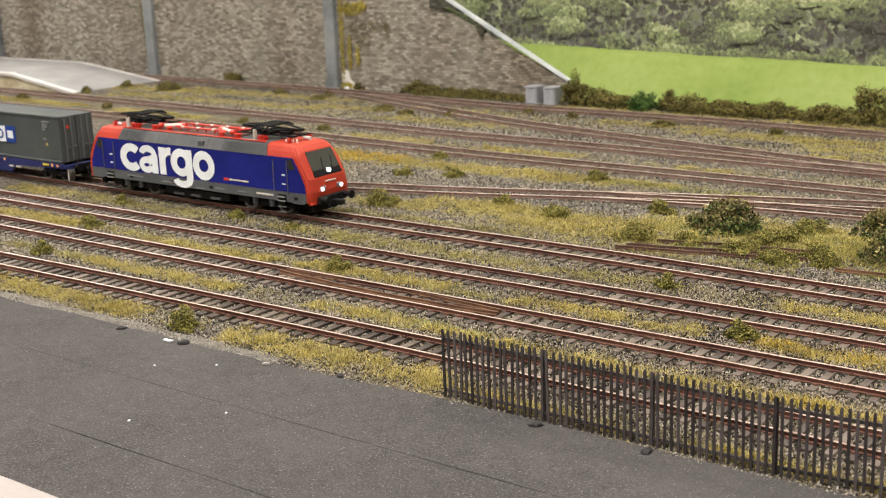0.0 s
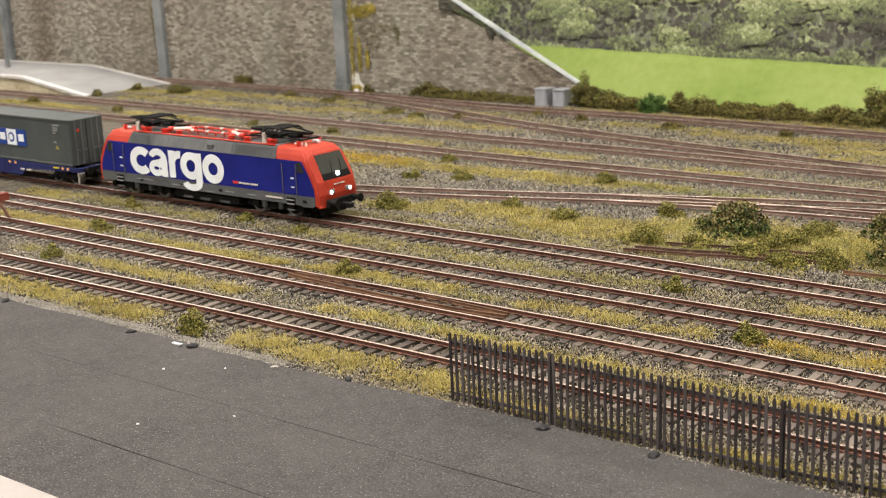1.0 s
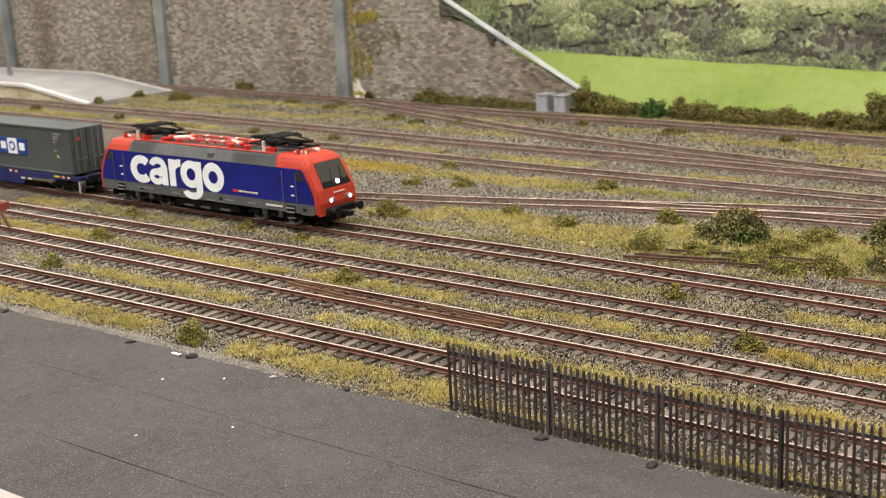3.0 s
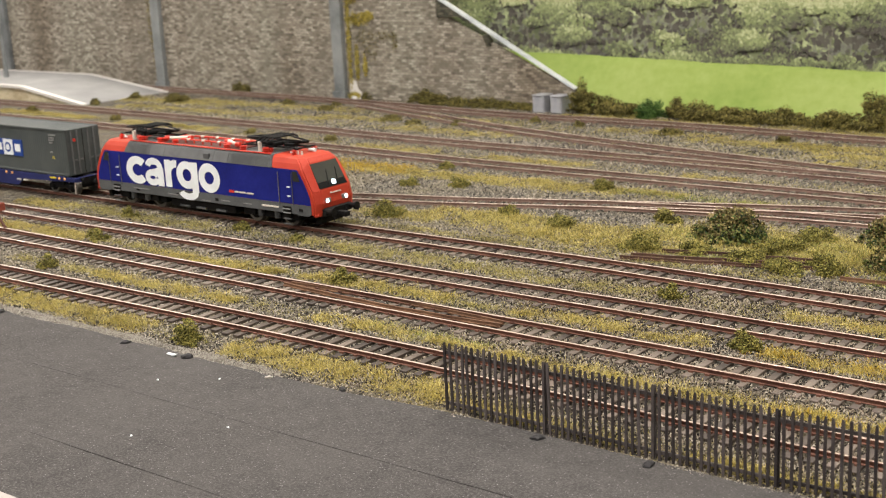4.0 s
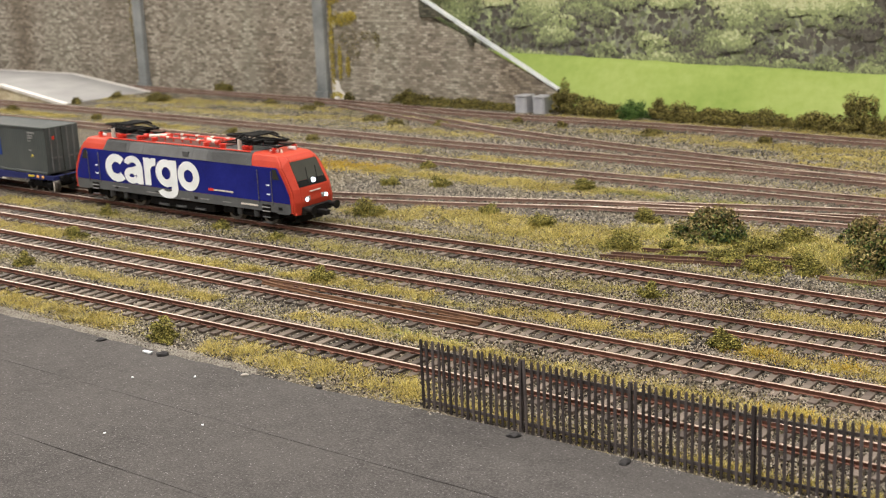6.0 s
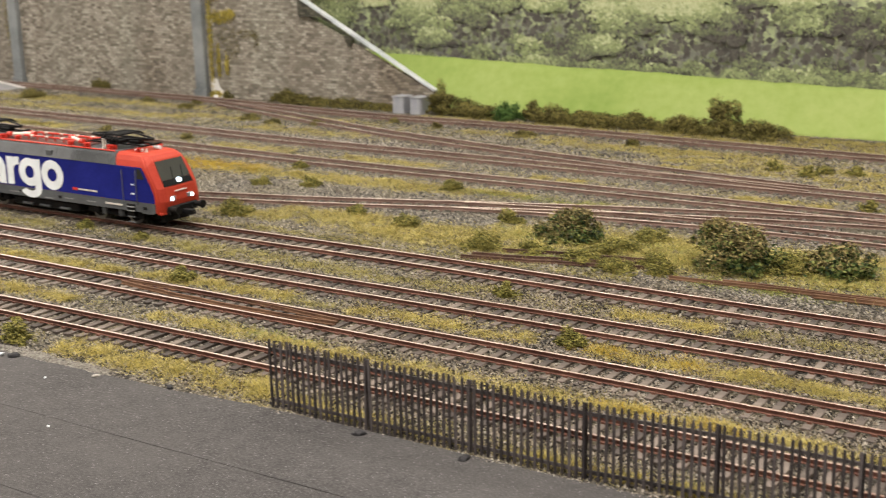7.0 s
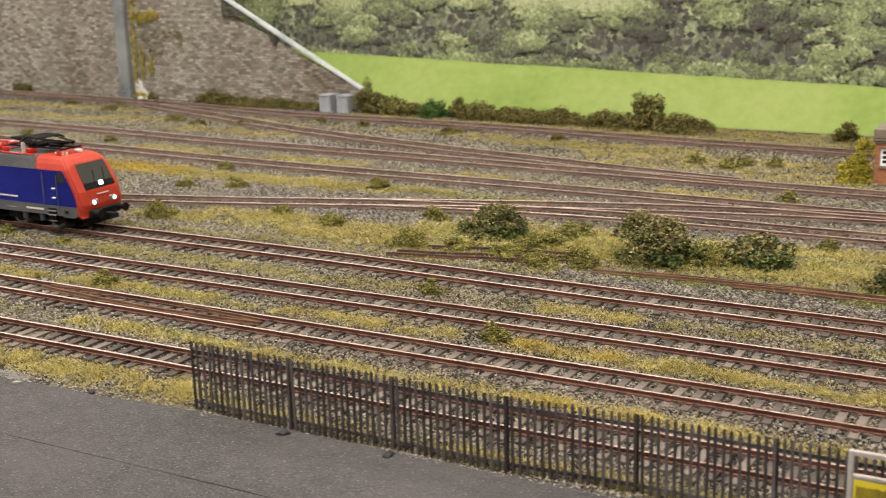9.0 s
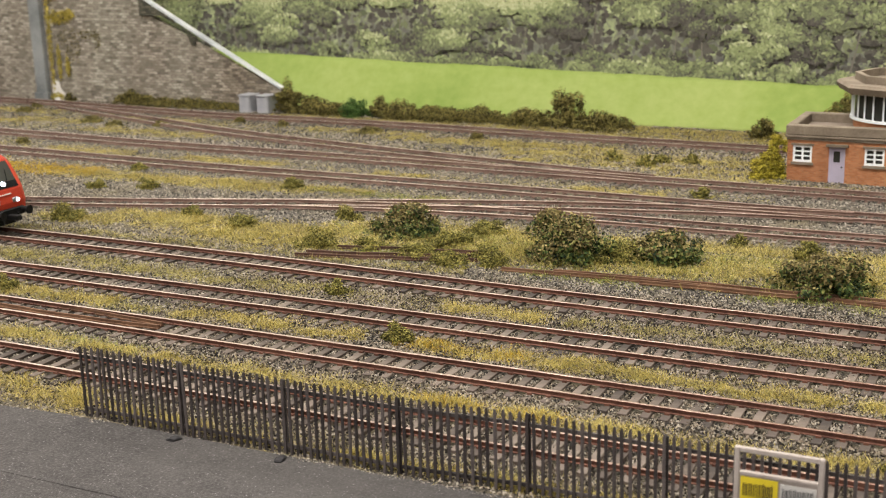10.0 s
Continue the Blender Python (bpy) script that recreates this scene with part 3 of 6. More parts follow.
FIELD = surface("green_field_paper", [(0.2, 0.29, 0.06), (0.255, 0.338, 0.083), (0.315, 0.385, 0.12)], 140, 9, 0.75, 0, 0.15, deep=0.001)
backdrop = tagged(part("backdrop", box(BX0, BX1, 0.64, 0.648, -0.01, 0.34), foliage_print(), None), "printed woodland backscene board behind the layout", "backscene", kind="structure")


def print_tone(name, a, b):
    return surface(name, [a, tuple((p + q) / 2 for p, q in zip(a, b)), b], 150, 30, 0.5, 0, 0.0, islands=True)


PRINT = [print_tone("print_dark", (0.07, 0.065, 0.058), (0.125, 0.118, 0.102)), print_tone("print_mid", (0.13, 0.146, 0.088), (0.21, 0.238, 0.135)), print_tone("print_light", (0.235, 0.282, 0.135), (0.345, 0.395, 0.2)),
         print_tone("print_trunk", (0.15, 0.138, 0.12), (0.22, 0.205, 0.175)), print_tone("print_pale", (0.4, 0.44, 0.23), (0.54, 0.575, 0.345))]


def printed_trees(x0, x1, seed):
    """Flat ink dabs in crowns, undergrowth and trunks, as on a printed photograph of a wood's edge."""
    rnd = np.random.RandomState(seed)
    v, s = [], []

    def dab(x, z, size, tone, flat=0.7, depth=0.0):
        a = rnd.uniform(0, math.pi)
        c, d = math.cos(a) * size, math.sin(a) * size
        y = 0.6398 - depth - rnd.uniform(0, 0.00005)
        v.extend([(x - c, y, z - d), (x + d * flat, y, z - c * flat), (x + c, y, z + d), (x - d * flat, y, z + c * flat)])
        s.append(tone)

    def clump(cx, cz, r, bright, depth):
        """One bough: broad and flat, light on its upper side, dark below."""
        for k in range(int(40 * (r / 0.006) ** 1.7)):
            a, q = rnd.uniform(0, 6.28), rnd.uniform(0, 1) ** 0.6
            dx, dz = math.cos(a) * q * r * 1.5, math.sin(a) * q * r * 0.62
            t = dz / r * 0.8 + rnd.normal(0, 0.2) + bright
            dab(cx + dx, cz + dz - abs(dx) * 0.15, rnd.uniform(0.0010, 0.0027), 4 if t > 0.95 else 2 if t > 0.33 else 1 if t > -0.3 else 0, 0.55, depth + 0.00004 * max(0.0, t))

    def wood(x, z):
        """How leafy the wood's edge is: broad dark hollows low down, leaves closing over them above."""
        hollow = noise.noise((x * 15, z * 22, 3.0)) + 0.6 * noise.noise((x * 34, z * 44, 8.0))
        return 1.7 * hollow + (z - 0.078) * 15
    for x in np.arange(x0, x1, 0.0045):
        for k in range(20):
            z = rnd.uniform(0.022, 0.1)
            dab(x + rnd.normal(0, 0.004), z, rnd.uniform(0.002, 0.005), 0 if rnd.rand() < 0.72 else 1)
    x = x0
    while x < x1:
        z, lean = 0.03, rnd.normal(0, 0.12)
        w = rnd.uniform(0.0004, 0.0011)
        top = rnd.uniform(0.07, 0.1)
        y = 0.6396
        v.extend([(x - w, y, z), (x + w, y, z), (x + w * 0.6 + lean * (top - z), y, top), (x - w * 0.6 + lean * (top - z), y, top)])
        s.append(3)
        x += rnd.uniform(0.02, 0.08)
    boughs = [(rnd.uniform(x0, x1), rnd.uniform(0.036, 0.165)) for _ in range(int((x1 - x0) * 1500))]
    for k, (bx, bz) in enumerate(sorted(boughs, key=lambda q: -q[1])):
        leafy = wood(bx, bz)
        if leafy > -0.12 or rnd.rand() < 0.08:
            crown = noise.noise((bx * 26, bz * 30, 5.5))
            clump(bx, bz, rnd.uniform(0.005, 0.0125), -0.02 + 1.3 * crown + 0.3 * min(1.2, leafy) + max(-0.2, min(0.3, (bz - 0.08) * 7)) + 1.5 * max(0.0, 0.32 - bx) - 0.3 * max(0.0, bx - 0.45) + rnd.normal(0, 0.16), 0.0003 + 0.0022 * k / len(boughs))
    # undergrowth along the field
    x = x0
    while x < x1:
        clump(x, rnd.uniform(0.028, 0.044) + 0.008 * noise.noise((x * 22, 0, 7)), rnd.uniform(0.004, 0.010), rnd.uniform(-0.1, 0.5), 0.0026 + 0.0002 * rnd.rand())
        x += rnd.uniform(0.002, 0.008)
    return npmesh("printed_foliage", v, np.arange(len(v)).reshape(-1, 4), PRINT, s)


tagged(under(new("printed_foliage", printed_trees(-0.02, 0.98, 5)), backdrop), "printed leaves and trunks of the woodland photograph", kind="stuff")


def field_sheet():
    """A green paper hillside, creased, that leans back against the backscene."""
    xs, ts = np.arange(-0.1, BX1, 0.008), np.linspace(0, 1, 12)
    v = []
    for t in ts:
        for x in xs:
            top = 0.0455 - 0.0155 * min(1, max(0, (x - 0.1) / 0.6)) + 0.0012 * noise.noise((x * 60, 0, 0)) + 0.001 * noise.noise((x * 14, 4, 0))
            y = 0.601 + 0.034 * t + 0.0012 * noise.noise((x * 12, t * 3, 2)) * (1 - t)
            v.append((x, y, -0.006 + (top + 0.006) * t ** 0.9))
    nx = len(xs)
    j, i = np.meshgrid(np.arange(len(ts) - 1), np.arange(nx - 1), indexing="ij")
    a = (j * nx + i).ravel()
    return npmesh("field", v, np.stack([a, a + 1, a + nx + 1, a + nx], 1), [FIELD], smooth=True)


field = new("field", field_sheet())
fs = field.modifiers.new("thick", "SOLIDIFY")
fs.thickness, fs.offset = 0.0008, -1
tagged(field, "bright green painted hillside field below the woodland", "field", kind="structure")

# ---- platform ----
platform = thing("platform", "grey station platform with white edges and an end ramp", "platform", kind="structure")
PT = 0.0135


def ramp_slab(near, far, z_in, grow):
    """The platform's plan, front to back, with its end ramp: the ramp starts and ends at other x along the two edges."""
    bm = bmesh.new()
    rows = []
    for y in (near, far):
        t = (y - 0.4405) / 0.115
        start, end = -0.466 - 0.014 * t, -0.352 + 0.012 * t
        top = [(-1.35, PT + grow), (start, PT + grow), (end, -0.0030 + grow)]
        rows.append([bm.verts.new((x, y, z)) for x, z in top] + [bm.verts.new((x, y, z)) for x, z in ((end, -0.0062), (start, z_in), (-1.35, z_in))])
    a, b = rows
    for k in range(6):
        bm.faces.new((a[k], a[(k + 1) % 6], b[(k + 1) % 6], b[k]))
    for r in (a, b):
        bm.faces.new((r[0], r[1], r[4], r[5])), bm.faces.new((r[1], r[2], r[3], r[4]))
    bmesh.ops.recalc_face_normals(bm, faces=bm.faces)
    return bm


part("platform_body", ramp_slab(0.4430, 0.5530, -0.0062, -0.0012), PLATFORM_FACE, platform, "cream brick platform face")
part("platform_surface", ramp_slab(0.4465, 0.5500, 0.0105, 0.0), PLATFORM_TOP, platform)
part("platform_edge", ramp_slab(0.4405, 0.4465, 0.0108, 0.0005), WHITE_EDGE, platform, "white edging stones")
part("platform_edge", ramp_slab(0.5500, 0.5555, 0.0108, 0.0005), WHITE_EDGE, platform, "white edging stones")


post = thing("platform_lamp_post", "slim grey lamp post standing on the platform", "lamp post", at=(-0.577, 0.498, PT))
part("post", rod((0, 0, 0), (0, 0, 0.24), 0.0023, 10, 0.0019), IRON_GREY, post)
part("foot", rod((0, 0, 0), (0, 0, 0.012), 0.0034, 10, 0.0028), IRON_GREY, post)


# ---- palisade fence ----
fence = thing("palisade_fence", "dark grey palisade fence along the yard edge", "fence", at=(0.5545, -0.0775, -0.0055))
PALE = [(-0.00048, 0), (0.00048, 0), (0.00048, 0.0266), (0.0002, 0.0276), (-0.0002, 0.0276), (-0.00048, 0.0266)]
pale_data = bmesh_data("pale", prism(PALE, -0.0003, 0.0003), FENCE)
POST = [(-0.0008, -0.001), (0.0008, -0.001), (0.0008, 0.0270), (-0.0008, 0.0270)]
post_data = bmesh_data("post", prism(POST, 0.0003, 0.0009), FENCE)
bar_data = bmesh_data("bar", box(0, 0.0432, 0.0004, 0.0010, -0.0006, 0.0006), FENCE)


def set_back(x):
    """The fence steps back a little after its third panel."""
    return 0.0035 * max(0.0, min(1.0, (x - 0.1296) / 0.0432))


for panel in range(10):
    p0 = panel * 0.0432
    turn = math.degrees(math.atan2(set_back(p0 + 0.0432) - set_back(p0), 0.0432))
    if panel:
        under(new("post", post_data), fence).location = (p0 + 0.0001, 0.0003 + set_back(p0), 0)
    for h in (0.0036, 0.0236):
        under(new("bar", bar_data), fence).matrix_basis = pose(p0, set_back(p0), h, 0, 0, turn)
    for k in range(17):
        pale = under(new("pale", pale_data), fence)
        x = p0 + k * 0.00254
        pale.matrix_basis = pose(x, set_back(x), random.uniform(-0.0002, 0.0002), random.uniform(-1, 1), random.uniform(-0.7, 0.7), random.uniform(-4, 4))


# ---- locomotive ----
RED = surface("signal_red_paint", [(0.36, 0.034, 0.018), (0.43, 0.046, 0.024), (0.49, 0.058, 0.03)], 900, 40, 0.5, 0, 0.04, ior=1.3)
BLUE = surface("deep_blue_paint", [(0.008, 0.011, 0.12), (0.011, 0.016, 0.17), (0.016, 0.023, 0.21)], 900, 40, 0.5, 0, 0.04, ior=1.25)
ROOF_GREY = surface("roof_grey_paint", [(0.075, 0.078, 0.082), (0.105, 0.109, 0.113), (0.135, 0.139, 0.143)], 900, 60, 0.5, 0, 0.06)
ROOF_DUSK = surface("vent_grey_paint", [(0.058, 0.061, 0.065), (0.08, 0.084, 0.088), (0.105, 0.109, 0.113)], 900, 60, 0.55, 0, 0.06)
SKIRT_GREY = surface("skirt_grey_paint", [(0.06, 0.064, 0.068), (0.088, 0.093, 0.098), (0.115, 0.121, 0.127)], 900, 60, 0.5, 0, 0.06)
BLACK = surface("black_running_gear", [(0.003, 0.003, 0.0035), (0.007, 0.007, 0.0075), (0.016, 0.0148, 0.014)], 900, 90, 0.6, 0, 0.1, ior=1.25)
TYRE = surface("wheel_steel", [(0.1, 0.095, 0.09), (0.19, 0.18, 0.165), (0.3, 0.285, 0.26)], 600, 60, 0.4, 0.7, 0.05)
WHITE = plain("white_paint", (0.78, 0.82, 0.85), 0.45)
GLASS_DARK = plain("tinted_glass", (0.03, 0.031, 0.028), 0.06)
# Lighter grey stands in for reflections and the cab interior behind the glass.
GLASS_CAB = plain("cab_glass_painted_reflection", (0.058, 0.06, 0.053), 0.08)
INSULATOR = plain("red_insulator", (0.55, 0.04, 0.025), 0.4)
PALE_POST = plain("pale_ceramic", (0.62, 0.58, 0.52), 0.5)
BRICK_RED = plain("walkway_red", (0.1, 0.036, 0.03), 0.6)
STENCIL = plain("faded_stencil", (0.24, 0.24, 0.24), 0.6)
YELLOW = plain("yellow_paint", (0.62, 0.5, 0.03), 0.5)
LENS_RIM = plain("lens_rim", (0.25, 0.25, 0.26), 0.3, 0.6)


def glow(name, color, strength):
    m, nodes, links, bsdf = nodes_of(name)
    bsdf.inputs["Base Color"].default_value = (*color, 1)
    bsdf.inputs["Emission Color"].default_value = (*color, 1)
    bsdf.inputs["Emission Strength"].default_value = strength
    return m


HEADLIGHT = glow("headlight_led", (0.75, 0.9, 1.0), 3.0)


def ribbon(bm, pts, width, y):
    """A flat stroke of constant width through points in x and z."""
    p = [Vector((a, b)) for a, b in pts]
    rows = []
    ring = (p[0] - p[-1]).length < 1e-6
    if ring:
        p.pop()
    for i, q in enumerate(p):
        ahead, behind = (p[(i + 1) % len(p)], p[i - 1]) if ring else (p[min(i + 1, len(p) - 1)], p[max(i - 1, 0)])
        d = (ahead - behind).normalized() * width / 2
        rows.append((bm.verts.new((q.x + d.y, y, q.y - d.x)), bm.verts.new((q.x - d.y, y, q.y + d.x))))
    for (a, b), (c, d) in zip(rows, rows[1:] + (rows[:1] if ring else [])):
        bm.faces.new((a, c, d, b))


def arc(cx, cz, rx, rz, a0, a1, n=28):
    return [(cx + rx * math.cos(radians(a0 + (a1 - a0) * i / n)), cz + rz * math.sin(radians(a0 + (a1 - a0) * i / n))) for i in range(n + 1)]


def painted_word(parent, y):
    """The word cargo in heavy rounded lower case, each letter a part of its own, drawn in millimetres."""
    w = 5.4
    glyphs = [("letter_c", (-67.4, -48.2, 16.2, 34.6), [(arc(9.8, 9.2, 7.0, 6.7, 44, 316), w)]),
              ("letter_a", (-48.6, -30.4, 16.2, 34.6), [(arc(6.6, 5.2, 4.6, 3.3, 15, 345), 4.2), ([(6.4, 8.7), (9.8, 9.5), (13.4, 10.8)], 3.8), ([(13.9, 0), (13.9, 12.4)], w), (arc(8.2, 12.0, 5.7, 4.2, 0, 168), 4.4)]),
              ("letter_r", (-28.8, -16.8, 16.6, 34.6), [([(2.7, 0), (2.7, 18.0)], w), (arc(9.6, 8.8, 6.8, 7.0, 176, 82), 5.0)]),
              ("letter_g", (-17.8, 2.4, 9.6, 34.6), [(arc(8.4, 9.2, 6.2, 6.7, 0, 360, 34), 5.2), ([(14.6, 18.2), (14.6, -2.2)], w), (arc(8.6, -1.8, 6.0, 3.6, 0, -168), 4.6)]),
              ("letter_o", (3.0, 22.6, 16.2, 34.8), [(arc(9.4, 9.1, 6.8, 6.7, 0, 360, 34), w)])]
    for name, (x0, x1, z0, z1), strokes in glyphs:
        bm = bmesh.new()
        for k, (line, wide) in enumerate(strokes):
            ribbon(bm, line, wide, -0.02 * k)
        xs, zs = [v.co.x for v in bm.verts], [v.co.z for v in bm.verts]
        for v in bm.verts:
            v.co = Vector(((x0 + (v.co.x - min(xs)) / (max(xs) - min(xs)) * (x1 - x0)) / 1000, y + v.co.y / 1000, (z0 + (v.co.z - min(zs)) / (max(zs) - min(zs)) * (z1 - z0)) / 1000))
        part(name, bm, WHITE, parent, "large white letter")


def npbox(quad, dx):
    """A thin plate: four corners and the same four moved along x."""
    bm = bmesh.new()
    vs = [bm.verts.new(p) for p in quad] + [bm.verts.new((x + dx, y, z)) for x, y, z in quad]
    for idx in ((0, 1, 2, 3), (7, 6, 5, 4), (0, 4, 5, 1), (1, 5, 6, 2), (2, 6, 7, 3), (3, 7, 4, 0)):
        bm.faces.new([vs[i] for i in idx])
    bmesh.ops.recalc_face_normals(bm, faces=bm.faces)
    return bm


def side_panel(outline, face, thick):
    """A thin plate on one flank: outline in x and z, outer face at y = face."""
    s = 1 if face > 0 else -1
    return prism(outline, face - s * thick, face)


def wheel(parent, x, y, r, name="wheel"):
    s = -1 if y < 0 else 1
    w = part(name, rod((x, y - 0.0014, r), (x, y + 0.0014, r), r, 28), TYRE, parent)
    part("wheel_disc", rod((x, y + s * 0.0014, r), (x, y + s * 0.0018, r), r * 0.72, 20), BLACK, w)
    add = rod((x, y - s * 0.0022, r), (x, y - s * 0.0014, r), r + 0.0008, 28)
    part("flange", add, TYRE, w)
    return w


def loco():
    lo = thing("locomotive", "red and blue electric locomotive with white lettering on the main track", "locomotive", at=(0.2225, 0.1150, 0.0))
    # z, front x, half width at the front, x where the flank begins, half width
    levels = [(0.0100, 0.1024, 0.0126, 0.1008, 0.0168), (0.0165, 0.1034, 0.0126, 0.1012, 0.0170), (0.0240, 0.1022, 0.0122, 0.0996, 0.0170), (0.0310, 0.0985, 0.0118, 0.0960, 0.0170),
              (0.0365, 0.0956, 0.0115, 0.0926, 0.0166), (0.0400, 0.0938, 0.0111, 0.0902, 0.0152), (0.0424, 0.0915, 0.0104, 0.0872, 0.0136), (0.0434, 0.0868, 0.0090, 0.0840, 0.0116)]
    bm = bmesh.new()
    rings = []
    for z, xf, f, xs, w in levels:
        rings.append([bm.verts.new(p) for p in ((xf, f, z), (xs, w, z), (-xs, w, z), (-xf, f, z), (-xf, -f, z), (-xs, -w, z), (xs, -w, z), (xf, -f, z))])
    for a, b in zip(rings, rings[1:]):
        for i in range(8):
            bm.faces.new((a[i], a[(i + 1) % 8], b[(i + 1) % 8], b[i]))
    bm.faces.new(rings[-1])
    bm.faces.new(rings[0][::-1])
    bmesh.ops.recalc_face_normals(bm, faces=bm.faces)
    bmesh.ops.bevel(bm, geom=[e for e in bm.edges if abs(e.verts[0].co.z - e.verts[1].co.z) > 1e-5], offset=0.0008, segments=2, affect="EDGES")
    body = part("body", bm, RED, lo, "red body shell with rounded cab ends")
    for s in (-1, 1):
        face = s * 0.01725
        part("blue_flank", side_panel([(-0.0985, 0.0157), (0.0985, 0.0157), (0.0981, 0.0200), (0.0958, 0.0255), (0.0928, 0.0310), (0.0900, 0.0350), (0.0888, 0.0363), (-0.0888, 0.0363), (-0.0900, 0.0350), (-0.0928, 0.0310), (-0.0958, 0.0255), (-0.0981, 0.0200)], face, 0.0007), BLUE, lo, "deep blue side panel")
        part("skirt", side_panel([(-0.0965, 0.0091), (-0.0880, 0.0091), (-0.0872, 0.0098), (0.0872, 0.0098), (0.0880, 0.0091), (0.0965, 0.0091), (0.0986, 0.0105), (0.0986, 0.01555), (-0.0986, 0.01555), (-0.0986, 0.0105)], face + s * 0.0001, 0.0008), SKIRT_GREY, lo, "grey lower skirt")
        # sloping grey roof side between the cabs, in ventilator panels
        for x0, x1, mat, vents in ((-0.0685, -0.0432, ROOF_DUSK, True), (-0.0430, -0.0292, ROOF_GREY, False), (-0.0290, 0.0168, ROOF_GREY, False), (0.0170, 0.0298, ROOF_GREY, False), (0.0300, 0.0685, ROOF_DUSK, True)):
            bm = bmesh.new()
            lo_y, hi_y = 0.01745, 0.0146
            cut0, cut1 = (0.0022 if x0 < -0.06 else 0.0), (0.0022 if x1 > 0.06 else 0.0)
            vs = [bm.verts.new(p) for p in ((x0, s * lo_y, 0.0365), (x1, s * lo_y, 0.0365), (x1 - cut1, s * hi_y, 0.0428), (x0 + cut0, s * hi_y, 0.0428), (x0, s * 0.012, 0.0365), (x1, s * 0.012, 0.0365), (x1 - cut1, s * 0.012, 0.0440), (x0 + cut0, s * 0.012, 0.0440))]
            for q in ((0, 1, 2, 3), (3, 2, 6, 7), (4, 7, 6, 5), (0, 4, 5, 1), (0, 3, 7, 4), (1, 5, 6, 2)):
                bm.faces.new([vs[k] for k in q])
            bmesh.ops.recalc_face_normals(bm, faces=bm.faces)
            p = part("roof_panel", bm, mat, lo, "grey sloping roof panel")
            if vents:
                bm = bmesh.new()
                for k in range(9):
                    t = 0.12 + 0.74 * k / 8
                    y, z = lo_y + (hi_y - lo_y) * t + 0.00005, 0.0365 + 0.0063 * t
                    for va, vb in ((x0 + 0.003, (x0 + x1) / 2 - 0.0004), ((x0 + x1) / 2 + 0.0004, x1 - 0.003)):
                        add_box(bm, va, vb, s * y - 0.00012, s * y + 0.00012, z - 0.0001, z + 0.0001)
                part("louvre", bm, ROOF_GREY, p)
        part("vent_grille", side_panel([(0.0085, 0.0378), (0.0135, 0.0378), (0.0135, 0.0408), (0.0085, 0.0408)], s * 0.0171, 0.0014), ROOF_DUSK, lo, "small dark roof vent")
        part("roof_pipe", rod((-0.0655, s * 0.0138, 0.0440), (0.0655, s * 0.0138, 0.0440), 0.00042, 6), INSULATOR, lo, "thin red roof edge pipe")
        for x in (-0.0792, 0.0792):
            e = 1 if x > 0 else -1
            d = part("cab_door", side_panel([(x - 0.0050, 0.0162), (x + 0.0050, 0.0162), (x + 0.0050, 0.0356), (x - 0.0050, 0.0356)], face + s * 0.0002, 0.0004), BLUE, lo)
            for dx in (-0.0056, 0.0056):
                part("handrail", rod((x + dx, face + s * 0.0006, 0.0140), (x + dx, face + s * 0.0006, 0.0345), 0.00028, 6), SKIRT_GREY, d)
            for z in (0.0200, 0.0255):
                part("door_handle", box(x + 0.0012, x + 0.0036, face - 0.0004 + s * 0.0002, face + 0.0004 + s * 0.0002, z, z + 0.0007), WHITE, d)
            wx = x + e * 0.0085
            part("cab_side_window", side_panel([(wx - (0.0022 if e > 0 else 0.0034), 0.0295), (wx + (0.0034 if e > 0 else 0.0022), 0.0295), (wx + (0.0010 if e > 0 else 0.0022), 0.0354), (wx - (0.0022 if e > 0 else 0.0010), 0.0354)], face + s * 0.00025, 0.0004), GLASS_DARK, lo)
            steps = part("cab_steps", box(x - 0.0035, x + 0.0035, face - 0.0002 + s * 0.0001, face + 0.0005, 0.0098, 0.0140), BLACK, lo)
            for z in (0.0030, 0.0062, 0.0098, 0.0122):
                part("step", box(x - 0.003, x + 0.003, min(face, face + s * 0.0012), max(face, face + s * 0.0012), z, z + 0.0005), STENCIL if z > 0.009 else SKIRT_GREY, steps)
        for x in (-0.058, -0.018, 0.018, 0.0905):
            part("skirt_socket", box(x - 0.0015, x + 0.0015, face - 0.0003, face + 0.0003, 0.0115, 0.0132), BLACK, lo)
        if s < 0:
            painted_word(lo, face - 0.0003)
            mark = part("flank_mark", box(0.0300, 0.0345, face - 0.0003, face, 0.0181, 0.0196), INSULATOR, lo, "small red and white mark")
            for x, w in ((0.0350, 0.003), (0.0386, 0.0060), (0.0454, 0.0060)):
                part("mark_bar", box(x, x + w, face - 0.0003, face, 0.0184, 0.0193), PALE_POST, mark)
            for x0, x1, z in ((-0.062, -0.046, 0.0128), (-0.028, -0.016, 0.0118), (0.004, 0.012, 0.0105), (0.042, 0.049, 0.012), (0.058, 0.072, 0.0122), (0.022, 0.03, 0.012)):
                part("stencil_bar", box(x0, x1, face - 0.0004, face, z, z + (0.0010 if x0 > 0.05 else 0.0005)), PALE_POST if x0 > 0.05 else STENCIL, lo)
    part("roof_deck", box(-0.0660, 0.0660, -0.0135, 0.0135, 0.0420, 0.0437, 0.0003), SKIRT_GREY, lo)
